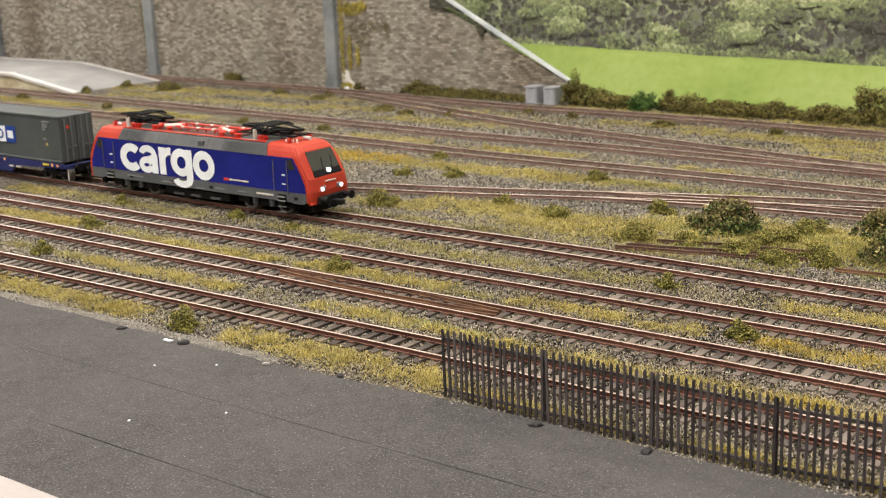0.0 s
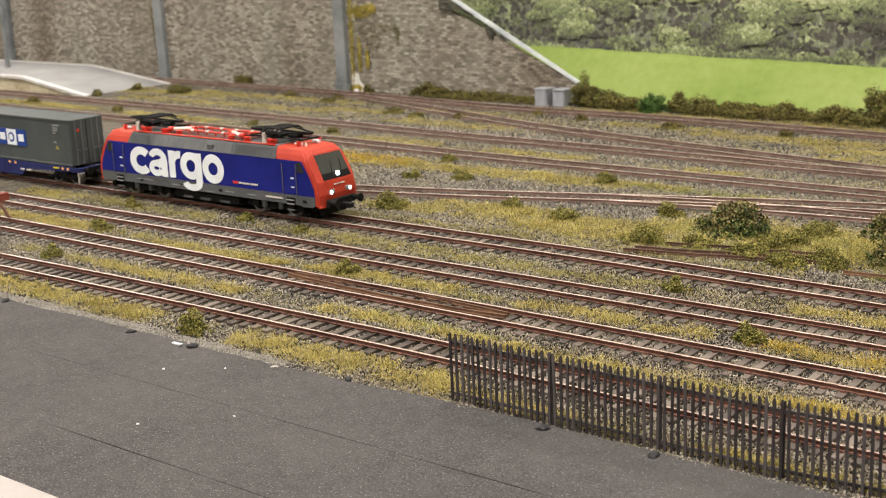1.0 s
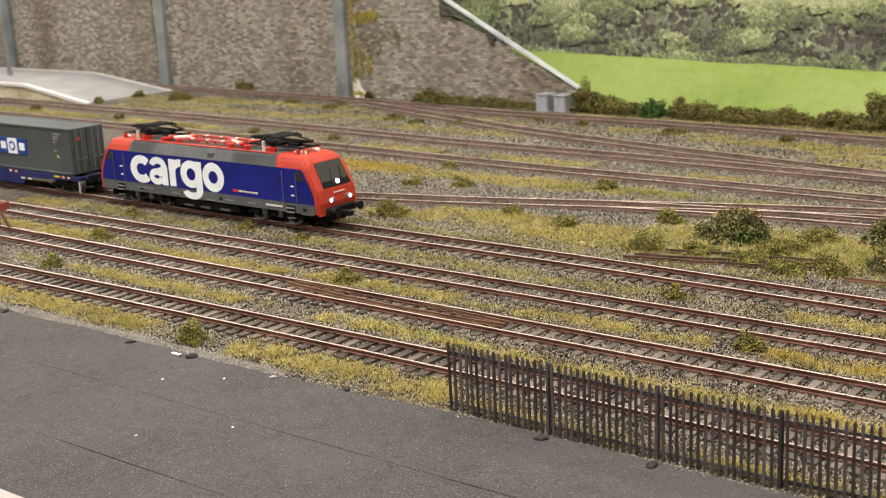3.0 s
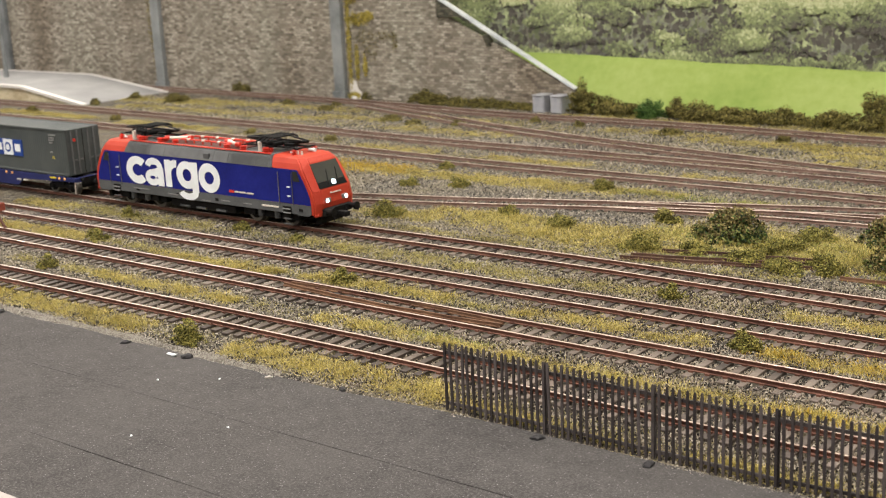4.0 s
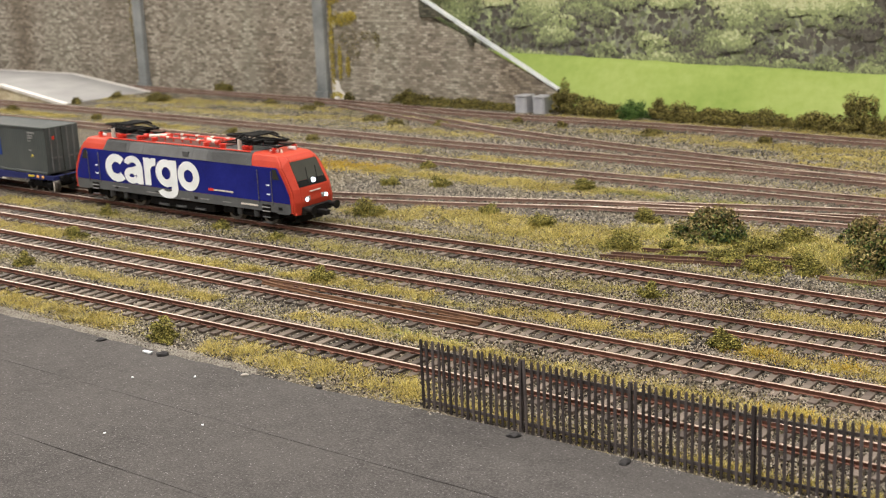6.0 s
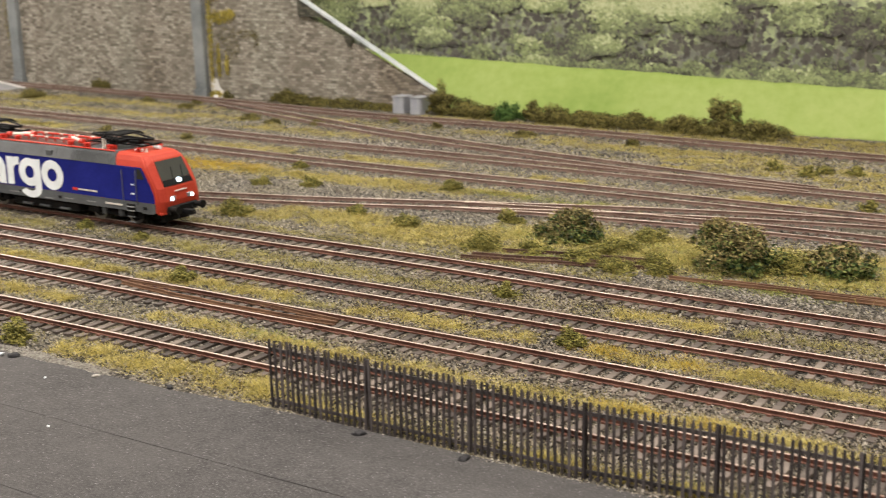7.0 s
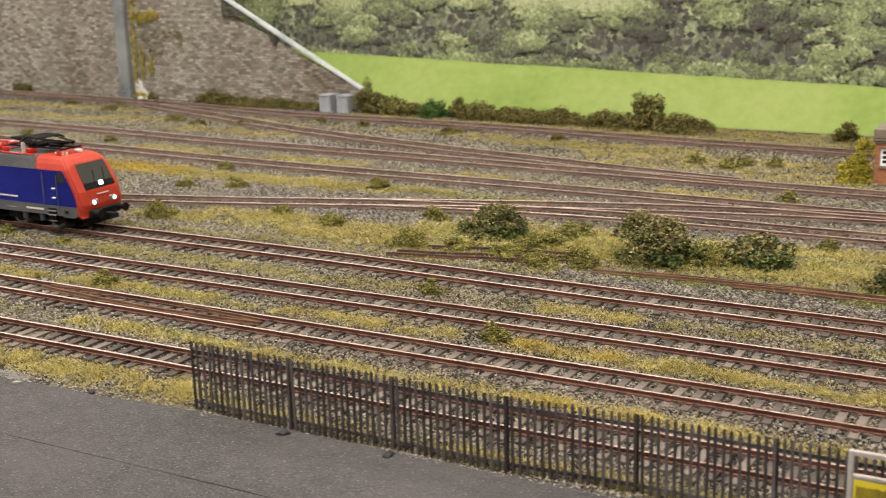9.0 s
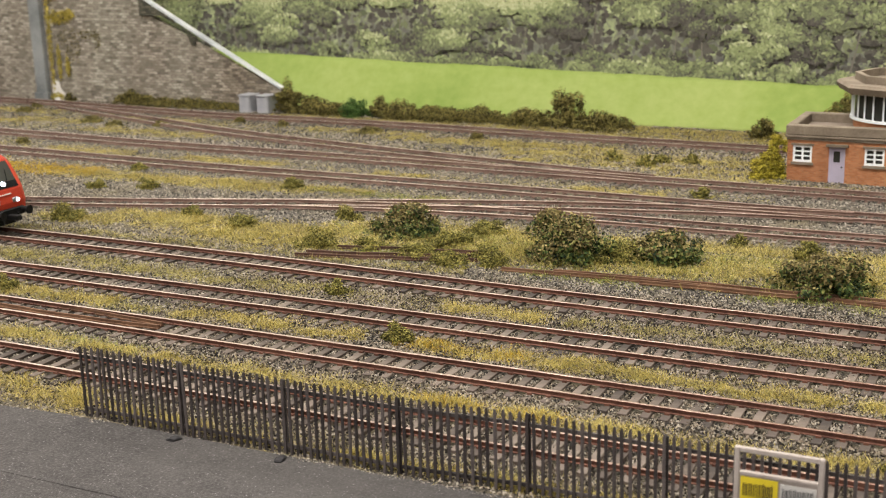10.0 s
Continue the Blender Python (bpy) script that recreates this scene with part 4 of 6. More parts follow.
    # cab fronts
    for e in (-1, 1):
        def at(z):
            for (z0, x0, f0, *_), (z1, x1, f1, *_) in zip(levels, levels[1:]):
                if z0 <= z <= z1:
                    t = (z - z0) / (z1 - z0)
                    return x0 + (x1 - x0) * t, f0 + (f1 - f0) * t
        bm = bmesh.new()
        for k, (za, zb) in enumerate(((0.0286, 0.0310), (0.0310, 0.0365), (0.0365, 0.0392))):
            (xa, fa), (xb, fb) = at(za), at(zb)
            q = [(xa + 0.0003, -fa + 0.0003, za), (xa + 0.0003, fa - 0.0003, za), (xb + 0.0003, fb - 0.0003, zb), (xb + 0.0003, -fb + 0.0003, zb)]
            inner = [(x - 0.0008, y, z) for x, y, z in q]
            vs = [bm.verts.new((e * x, y, z)) for x, y, z in q + inner]
            for idx in ((0, 1, 2, 3), (7, 6, 5, 4), (0, 4, 5, 1), (1, 5, 6, 2), (2, 6, 7, 3), (3, 7, 4, 0)):
                bm.faces.new([vs[i] for i in idx])
        bmesh.ops.recalc_face_normals(bm, faces=bm.faces)
        scr = part("windscreen", bm, GLASS_CAB, lo, "windscreen painted grey for reflections and cab interior")
        (xa, fa), (xb, fb) = at(0.0250), at(0.0285)
        part("windscreen_mask", npbox([(e * (xa + 0.0003), -fa + 0.0003, 0.0250), (e * (xa + 0.0003), fa - 0.0003, 0.0250), (e * (xb + 0.0003), fb - 0.0003, 0.0285), (e * (xb + 0.0003), -fb + 0.0003, 0.0285)], -e * 0.0008), BLACK, scr, "black lower edge of the windscreen")
        for y in (-0.004, 0.004):
            part("wiper", rod((e * (at(0.0262)[0] + 0.0007), y, 0.0262), (e * (at(0.035)[0] + 0.0007), y + 0.003, 0.035), 0.00022, 5), BLACK, scr)
        for y in (-0.0082, 0.0082):
            x, _ = at(0.0176)
            inner = -0.0011 if y > 0 else 0.0011
            lamp = part("headlight", box(min(e * (x - 0.001), e * (x + 0.0005)), max(e * (x - 0.001), e * (x + 0.0005)), y - 0.0024 + inner, y + 0.0024 + inner, 0.0162, 0.0192, 0.0005), LENS_RIM, lo)
            part("lens", rod((e * (x + 0.0003), y, 0.0176), (e * (x + 0.0008), y, 0.0176), 0.0012, 14), HEADLIGHT if e > 0 else LENS_RIM, lamp, "lit white lens" if e > 0 else "")
        x, _ = at(0.0272)
        part("top_light", rod((e * (x - 0.0006), 0.0012, 0.0272), (e * (x + 0.0008), 0.0012, 0.0272), 0.0016, 14), HEADLIGHT if e > 0 else LENS_RIM, lo, "lit white lamp behind the windscreen" if e > 0 else "")
        part("number_bar", box(min(e * 0.1026, e * 0.1032), max(e * 0.1026, e * 0.1032), -0.0045, 0.0045, 0.0214, 0.0220), PALE_POST, lo)
        beam = part("buffer_beam", box(min(e * 0.0985, e * 0.1048), max(e * 0.0985, e * 0.1048), -0.0120, 0.0120, 0.0088, 0.0134, 0.0005), BLACK, lo)
        for y in (-0.0138, 0.0138):
            part("corner_step", box(min(e * 0.0990, e * 0.1022), max(e * 0.0990, e * 0.1022), y - 0.0024, y + 0.0024, 0.0088, 0.0102, 0.0003), RED, lo)
        for y in (-0.0101, 0.0101):
            b = part("buffer", rod((e * 0.104, y, 0.0118), (e * 0.1095, y, 0.0118), 0.0016, 12), BLACK, beam)
            part("buffer_head", rod((e * 0.1095, y, 0.0118), (e * 0.1105, y, 0.0118), 0.0025, 16), BLACK, b)
        part("coupling", box(min(e * 0.1, e * 0.112), max(e * 0.1, e * 0.112), -0.002, 0.002, 0.0075, 0.0105, 0.0003), BLACK, beam)
        part("snowplough", prism([(e * 0.095, 0.0030), (e * 0.0985, 0.0034), (e * 0.0990, 0.0075), (e * 0.095, 0.0075)], -0.0100, 0.0100), BLACK, lo)
        for y in (-0.006, 0.006):
            part("brake_hose", rod((e * 0.1045, y, 0.0112), (e * 0.1072, y * 1.1, 0.0062), 0.0006, 6), BLACK, beam)
    # running gear
    for cx in (-0.060, 0.060):
        bog = part("bogie", box(cx - 0.024, cx + 0.024, -0.0125, 0.0125, 0.0042, 0.0088, 0.0006), BLACK, lo)
        for dx in (-0.015, 0.015):
            for y in (-0.0088, 0.0088):
                wheel(bog, cx + dx, y, 0.0069)
            part("axlebox", box(cx + dx - 0.003, cx + dx + 0.003, -0.0142, 0.0142, 0.0048, 0.0088, 0.0004), BLACK, bog)
        for dx in (-0.007, 0.007):
            part("spring", rod((cx + dx, -0.0138, 0.005), (cx + dx, -0.0138, 0.0095), 0.0018, 10), SKIRT_GREY, bog)
    part("underfloor_tank", box(-0.03, 0.03, -0.0140, 0.0140, 0.0032, 0.0088, 0.0008), BLACK, lo)
    for x in (-0.02, -0.004, 0.014):
        part("underfloor_pipe", rod((x, -0.0146, 0.0046), (x + 0.009, -0.0146, 0.0046), 0.0009, 8), SKIRT_GREY, lo)
    # roof gear
    for y in (-0.0070, 0.0050):
        line = part("roof_conductor", rod((-0.022, y, 0.0464), (0.034, y, 0.0464), 0.00062, 8), INSULATOR, lo, "red high-voltage roof line")
        for x in np.linspace(-0.018, 0.030, 7):
            part("conductor_post", rod((x, y, 0.0436), (x, y, 0.0462), 0.0006, 6), RED, line)
        for x in np.linspace(-0.015, 0.027, 4):
            part("conductor_clamp", box(x - 0.0012, x + 0.0012, y - 0.0009, y + 0.0009, 0.0461, 0.0472, 0.0002), PALE_POST, line)
    part("roof_walkway", box(-0.035, 0.036, -0.0125, 0.0115, 0.0437, 0.0442, 0.0002), BRICK_RED, lo, "dull red roof walkway")
    for e in (-1, 1):
        for px, flip in ((0.070, 1), (0.046, -1)):
            cx = e * px
            base = box(cx - 0.0110, cx - 0.0098, -0.0088, 0.0088, 0.0462, 0.0470, 0.0002)
            add_box(base, cx + 0.0098, cx + 0.0110, -0.0088, 0.0088, 0.0462, 0.0470)
            add_box(base, cx - 0.0100, cx + 0.0100, -0.0050, -0.0036, 0.0462, 0.0470)
            add_box(base, cx - 0.0100, cx + 0.0100, 0.0036, 0.0050, 0.0462, 0.0470)
            p = part("pantograph", base, BLACK, lo, "folded black pantograph")
            for dx in (-0.0100, 0.0100):
                for y in (-0.0085, 0.0085):
                    ins = rod((cx + dx, y, 0.0425), (cx + dx, y, 0.0464), 0.0011, 10)
                    for z in (0.0436, 0.0446, 0.0456):
                        add_rod(ins, (cx + dx, y, z - 0.0002), (cx + dx, y, z + 0.0002), 0.0019, 10)
                    part("insulator", ins, INSULATOR, p, "red ribbed insulator")
            f = e * flip
            part("base_tube", rod((cx - f * 0.009, -0.0070, 0.0480), (cx - f * 0.009, 0.0070, 0.0480), 0.0013, 8), BLACK, p)
            part("drive_box", box(cx - 0.0045, cx + 0.0035, -0.0026, 0.0026, 0.0464, 0.0486, 0.0003), BLACK, p)
            part("arm", rod((cx - f * 0.009, 0, 0.0482), (cx + f * 0.013, 0, 0.0502), 0.0009, 8), BLACK, p)
            part("arm", rod((cx - f * 0.006, 0.0022, 0.0474), (cx + f * 0.012, 0.0016, 0.0496), 0.0005, 6), BLACK, p)
            for y in (-1, 1):
                part("arm", rod((cx + f * 0.013, y * 0.0012, 0.0503), (cx - f * 0.010, y * 0.0066, 0.0520), 0.0006, 6), BLACK, p)
            for dx in (-0.0105, -0.0068):
                x = cx + f * dx
                bar = rod((x, -0.0085, 0.0524), (x, 0.0085, 0.0524), 0.0007, 6)
                add_rod(bar, (x, -0.0085, 0.0524), (x, -0.0124, 0.0504), 0.0006, 6)
                add_rod(bar, (x, 0.0085, 0.0524), (x, 0.0124, 0.0504), 0.0006, 6)
                part("contact_strip", bar, BLACK, p)
        part("lead_post", rod((e * 0.0590 - 0.0072, -0.0092, 0.0425), (e * 0.0590 - 0.0072, -0.0092, 0.0496), 0.0013, 10), PALE_POST, lo, "pale ceramic post")
        lead = part("isolator", rod((e * 0.0310, -0.0085, 0.0466), (e * 0.0190, -0.0040, 0.0472), 0.0011, 8), PALE_POST, lo, "pale ceramic isolator")
        for x, y in ((e * 0.0330, -0.0092), (e * 0.0175, -0.0035)):
            part("isolator_end", rod((x - 0.0018, y, 0.0466), (x + 0.0018, y, 0.0470), 0.0015, 10), INSULATOR, lead)
        for dx, y in ((0.0385, -0.0105), (0.0275, 0.004), (0.0240, -0.0105), (0.0580, -0.0105)):
            ins = rod((e * dx, y, 0.0425), (e * dx, y, 0.0466), 0.0017, 10)
            for z in (0.0438, 0.0450, 0.0462):
                add_rod(ins, (e * dx, y, z - 0.0002), (e * dx, y, z + 0.0002), 0.0023, 10)
            part("insulator", ins, INSULATOR, lo)
        part("horn", rod((e * 0.0760, -0.0075, 0.0446), (e * 0.0815, -0.0075, 0.0446), 0.0007, 8, 0.0013), WHITE, lo, "white roof horn")
        part("horn", rod((e * 0.0790, 0.0045, 0.0446), (e * 0.0845, 0.0045, 0.0446), 0.0007, 8, 0.0013), WHITE, lo, "white roof horn")
        part("aerial", rod((e * 0.0835, -0.006, 0.0430), (e * 0.0835, -0.006, 0.0455), 0.0010, 6, 0.0005), PALE_POST, lo)
    return lo


loco()

# ---- container wagons ----
BOX_GREEN = surface("grey_green_container", [(0.045, 0.053, 0.054), (0.06, 0.07, 0.071), (0.078, 0.088, 0.088)], 700, 30, 0.5, 0, 0.06)
BOX_BEIGE = surface("beige_container", [(0.2, 0.18, 0.13), (0.27, 0.245, 0.185), (0.33, 0.3, 0.23)], 700, 30, 0.5, 0, 0.06)
SILL_BLUE = surface("navy_wagon_paint", [(0.008, 0.012, 0.06), (0.014, 0.02, 0.095), (0.025, 0.03, 0.12)], 700, 50, 0.5, 0, 0.08)
AMBER = plain("amber_lens", (0.85, 0.42, 0.12), 0.3)
OCHRE_MARK = plain("faded_yellow_mark", (0.3, 0.25, 0.06), 0.6)
LOGO_BLUE = plain("logo_blue", (0.012, 0.05, 0.26), 0.45)


def wagon(x0, x1, c0, c1, deep):
    w = thing("container_wagon", "navy blue flat wagon carrying a shipping container", "wagon", "container wagons", at=((x0 + x1) / 2, 0.1150, 0))
    h = (x1 - x0) / 2
    for s in (-1, 1):
        sill = [(-h, 0.0100), (h, 0.0100), (h, 0.0132), (-h, 0.0132)] if not deep else [(-h, 0.0105), (-h + 0.022, 0.0105), (-h + 0.040, 0.0032), (h - 0.068, 0.0032), (h - 0.062, 0.0085), (h, 0.0105), (h, 0.0132), (-h, 0.0132)]
        p = part("sill", side_panel(sill, s * 0.0158, 0.0012), SILL_BLUE, w, "navy blue side sill")
        for x in (-h + 0.006, -h + 0.034, 0.0, 0.007, h - 0.018, h - 0.012):
            part("marker_lamp", box(x - 0.0011, x + 0.0011, min(s * 0.0157, s * 0.0163), max(s * 0.0157, s * 0.0163), 0.0112, 0.0128, 0.0002), AMBER, p, "amber side marker")
        part("brake_lever", box(h - 0.0285, h - 0.022, min(s * 0.0157, s * 0.0164), max(s * 0.0157, s * 0.0164), 0.0116, 0.0126), YELLOW, p, "yellow brake handle")
        for x in (-0.028, 0.012, 0.02):
            part("stencil_bar", box(x, x + 0.005, min(s * 0.0157, s * 0.0161), max(s * 0.0157, s * 0.0161), 0.0072, 0.0082), PALE_POST, p)
    for k in range(6):
        x = -h + 0.002 + (2 * h - 0.004) * k / 5
        part("cross_member", box(x - 0.0015, x + 0.0015, -0.0148, 0.0148, 0.0102, 0.0130), SILL_BLUE, w)
    part("centre_sill", box(-h, h, -0.003, 0.003, 0.0085, 0.0128), BLACK, w)
    for cx in (-h + 0.022, h - 0.022):
        bog = part("bogie", box(cx - 0.013, cx + 0.013, -0.0118, 0.0118, 0.0040, 0.0075, 0.0006), BLACK, w)
        for dx in (-0.0103, 0.0103):
            for y in (-0.0088, 0.0088):
                wheel(bog, cx + dx, y, 0.0053)
            part("axlebox", box(cx + dx - 0.0022, cx + dx + 0.0022, -0.0135, 0.0135, 0.0036, 0.0068, 0.0004), BLACK, bog)
        part("bolster", box(cx - 0.004, cx + 0.004, -0.0128, 0.0128, 0.0065, 0.0102), BLACK, bog)
    for e in (-1, 1):
        for y in (-0.0101, 0.0101):
            b = part("buffer", rod((e * h, y, 0.0118), (e * (h + 0.005), y, 0.0118), 0.0014, 10), BLACK, w)
            part("buffer_head", rod((e * (h + 0.005), y, 0.0118), (e * (h + 0.0058), y, 0.0118), 0.0027, 14), BLACK, b)
        part("coupling", box(min(e * (h - 0.001), e * (h + 0.007)), max(e * (h - 0.001), e * (h + 0.007)), -0.0016, 0.0016, 0.008, 0.010), BLACK, w)
        part("shunter_step", rod((e * (h - 0.002), -0.0150, 0.0020), (e * (h - 0.002), -0.0150, 0.0110), 0.0004, 6), PALE_POST, w, "pale shunter step")
    return w


def container(x0, x1, mat, label, logo):
    c = thing("shipping_container", label, "shipping container", "containers on the train", at=((x0 + x1) / 2, 0.1150, 0.0134))
    h, w, t = (x1 - x0) / 2, 0.0142, 0.0330
    part("shell", box(-h + 0.0006, h - 0.0006, -w + 0.0006, w - 0.0006, 0.0004, t - 0.0004), mat, c)
    for s in (-1, 1):
        bm = bmesh.new()
        n = 58
        last = None
        for k in range(n * 2 + 1):
            x = -h + 0.002 + (2 * h - 0.004) * k / (2 * n)
            y = s * (w - (0.0004 if k % 2 else 0.0005))
            pair = [bm.verts.new((x, y, 0.0016)), bm.verts.new((x, y, t - 0.0016))]
            if last:
                bm.faces.new((last[0], pair[0], pair[1], last[1]))
            last = pair
        bmesh.ops.recalc_face_normals(bm, faces=bm.faces)
        part("corrugated_side", bm, mat, c)
        for z in (0.0, t - 0.0016):
            part("side_rail", box(-h, h, min(s * (w - 0.0012), s * w), max(s * (w - 0.0012), s * w), z, z + 0.0016, 0.0002), mat, c)
        for e in (-1, 1):
            part("corner_post", box(e * h - 0.0009 - e * 0.0009, e * h + 0.0009 - e * 0.0009, s * w - 0.0009 - s * 0.0009, s * w + 0.0009 - s * 0.0009, 0.0003, t - 0.0003, 0.0002), mat, c)
    for e in (-1, 1):
        end = part("end_wall" if e < 0 else "door_end", box(min(e * (h - 0.001), e * (h - 0.0003)), max(e * (h - 0.001), e * (h - 0.0003)), -w + 0.001, w - 0.001, 0.0008, t - 0.0008), mat, c)
        if e > 0:
            for y in (-0.0095, -0.0045, 0.0045, 0.0095):
                part("lock_rod", rod((h + 0.0001, y, 0.0012), (h + 0.0001, y, t - 0.0012), 0.0006, 6), ROOF_GREY, end)
                part("lock_handle", box(h - 0.0002, h + 0.0009, y, y + 0.003, 0.0105, 0.0115), ROOF_GREY, end)
            part("door_gap", box(h - 0.0004, h - 0.0001, -0.0002, 0.0002, 0.001, t - 0.001), BLACK, end)
            part("door_placard", box(h - 0.0003, h + 0.0001, -0.0080, -0.0062, 0.0240, 0.0262), INSULATOR, end)
        else:
            for k in range(12):
                y = -w + 0.003 + k * 0.0021
                part("end_rib", box(-h - 0.0001, -h + 0.0004, y, y + 0.0011, 0.002, t - 0.002), mat, end)
    bm = bmesh.new()
    last = None
    for k in range(81):
        x = -h + 0.002 + (2 * h - 0.004) * k / 80
        z = t - (0.0002 if k % 2 else 0.0005)
        pair = [bm.verts.new((x, -w + 0.001, z)), bm.verts.new((x, w - 0.001, z))]
        if last:
            bm.faces.new((last[0], pair[0], pair[1], last[1]))
        last = pair
    part("roof_sheet", bm, mat, c)
    if logo:
        x = -0.0155
        lg = part("logo_panel", box(x, x + 0.0335, -w - 0.0001, -w + 0.0004, 0.0110, 0.0228), LOGO_BLUE, c, "blue and white company panel")
        part("logo_field", box(x + 0.0108, x + 0.0222, -w - 0.0003, -w, 0.0112, 0.0226), WHITE, lg, "white square")
        part("logo_disc", rod((x + 0.0165, -w - 0.0002, 0.0169), (x + 0.0165, -w - 0.0005, 0.0169), 0.0036, 20), LOGO_BLUE, lg)
        part("logo_disc_inner", rod((x + 0.0165, -w - 0.0004, 0.0169), (x + 0.0165, -w - 0.0007, 0.0169), 0.0022, 20), WHITE, lg)
        for bx0, bx1 in ((0.0022, 0.0086), (0.0248, 0.0312)):
            part("logo_block", box(x + bx0, x + bx1, -w - 0.0003, -w, 0.0142, 0.0196), WHITE, lg)
        for z, wd in ((0.0282, 0.0080), (0.0262, 0.0055), (0.0246, 0.0055), (0.0226, 0.003), (0.0160, 0.0028)):
            part("stencil_bar", box(h - 0.0195, h - 0.0195 + wd, -w - 0.0002, -w + 0.0004, z, z + 0.0008), STENCIL, c)
        part("hazard_mark", prism([(h - 0.018, 0.0118), (h - 0.0145, 0.0118), (h - 0.01625, 0.0140)], -w - 0.0002, -w + 0.0003), OCHRE_MARK, c)
    return c


wagon(-0.067, 0.0955, -0.0535, 0.0875, True)
container(-0.0535, 0.0875, BOX_GREEN, "dark grey-green shipping container with a blue and white panel", True)
wagon(-0.2505, -0.088, -0.2365, -0.0955, True)
container(-0.2365, -0.0955, BOX_BEIGE, "plain beige shipping container on a flat wagon", False)

# ---- brick signal building ----
BRICK = brick_surface("orange_brick", [(0.33, 0.12, 0.05), (0.43, 0.17, 0.07), (0.5, 0.22, 0.1)], (0.36, 0.2, 0.11), 0.003, 0.001, 0.00012, dirt=(0.28, 0.13, 0.07), dirt_scale=30, strength=0.3)
CORNICE = surface("brown_cornice", [(0.125, 0.102, 0.076), (0.185, 0.152, 0.115), (0.25, 0.21, 0.162)], 700, 60, 0.85, 0, 0.2)
ROOF_FELT = surface("roof_felt", [(0.13, 0.105, 0.085), (0.19, 0.155, 0.125), (0.24, 0.2, 0.165)], 700, 40, 0.9, 0, 0.2)
LILAC = plain("lilac_door_paint", (0.4, 0.37, 0.47), 0.55)


def signal_building():
    b = thing("signal_building", "orange brick signal building with a round glazed tower", "building", at=(0.7012, 0.419, -0.0045))
    W_, D_, H_ = 0.17, 0.058, 0.0305
    holes = [(0.0035, 0.0155, 0.0135, 0.0245), (0.0262, 0.0362, 0.0, 0.0245), (0.0480, 0.0600, 0.0135, 0.0245)]
    # front wall in pieces round the openings
    bm = bmesh.new()
    edges = [0.0] + [v for hx0, hx1, *_ in holes for v in (hx0, hx1)] + [W_]
    for i in range(0, len(edges), 2):
        add_box(bm, edges[i], edges[i + 1], 0, 0.003, 0, H_)
    for hx0, hx1, hz0, hz1 in holes:
        add_box(bm, hx0, hx1, 0, 0.003, hz1, H_)
        if hz0 > 0:
            add_box(bm, hx0, hx1, 0, 0.003, 0, hz0)
    part("wall", bm, BRICK, b)
    part("wall", box(0, 0.003, 0.003, D_, 0, H_), BRICK, b)
    part("wall", box(W_ - 0.003, W_, 0.003, D_, 0, H_), BRICK, b)
    part("wall", box(0.003, W_ - 0.003, D_ - 0.003, D_, 0, H_), BRICK, b)
    part("inner_floor", box(0.003, W_ - 0.003, 0.003, D_ - 0.003, 0, 0.001), BLACK, b)
    part("flat_roof", box(0.003, W_ - 0.003, 0.003, D_ - 0.003, 0.0300, 0.0315), ROOF_FELT, b)
    o = 0.0013
    for x0, x1, y0, y1 in ((-o, W_ + o, -o, 0.0045), (-o, W_ + o, D_ - 0.0045, D_ + o), (-o, 0.0045, 0.0045, D_ - 0.0045), (W_ - 0.0045, W_ + o, 0.0045, D_ - 0.0045)):
        part("parapet", box(x0, x1, y0, y1, H_ + 0.0004, H_ + 0.0070, 0.0006), CORNICE, b)
        part("string_course", box(x0 - 0.0003, x1 + 0.0003, y0 - 0.0003, y1 + 0.0003, H_ - 0.0010, H_ + 0.0004, 0.0003), CORNICE, b)
        part("string_course", box(x0 + 0.0006, x1 - 0.0006, y0 + 0.0006, y1 - 0.0006, H_ - 0.0026, H_ - 0.0010), CORNICE, b)
    for hx0, hx1, hz0, hz1 in (holes[0], holes[2]):
        w = part("window", box(hx0, hx1, 0.0012, 0.0016, hz0, hz1), GLASS_DARK, b)
        for z0, z1 in ((hz0, hz0 + 0.0014), (hz1 - 0.0014, hz1)):
            part("window_frame", box(hx0, hx1, 0.0002, 0.0016, z0, z1), WHITE, w)
        for x in (hx0 + 0.0006, (hx0 + hx1) / 2, hx1 - 0.0006):
            part("glazing_bar", box(x - 0.0006, x + 0.0006, 0.0002, 0.0016, hz0 + 0.0014, hz1 - 0.0014), WHITE, w)
        for k in (1, 2):
            z = hz0 + 0.001 + (hz1 - hz0 - 0.002) * k / 3
            part("glazing_bar", box(hx0, hx1, 0.0004, 0.0016, z - 0.0004, z + 0.0004), WHITE, w)
        part("window_sill", box(hx0 - 0.001, hx1 + 0.001, -0.0012, 0.002, hz0 - 0.0016, hz0), CORNICE, w)
        part("lintel", box(hx0 - 0.0012, hx1 + 0.0012, -0.0008, 0.001, hz1, hz1 + 0.0013), CORNICE, w)
    d = part("door", box(0.0262, 0.0362, 0.0008, 0.0016, 0, 0.0245), LILAC, b, "lilac panelled door")
    part("door_pane", box(0.0290, 0.0330, 0.0004, 0.001, 0.0145, 0.0215), GLASS_DARK, d)
    for x0, x1 in ((0.0262, 0.0272), (0.0352, 0.0362)):
        part("door_frame", box(x0, x1, 0.0002, 0.0014, 0, 0.0245), LILAC, d)
    part("door_knob", rod((0.0343, 0.0008, 0.0115), (0.0343, -0.0004, 0.0115), 0.0005, 8), BLACK, d)
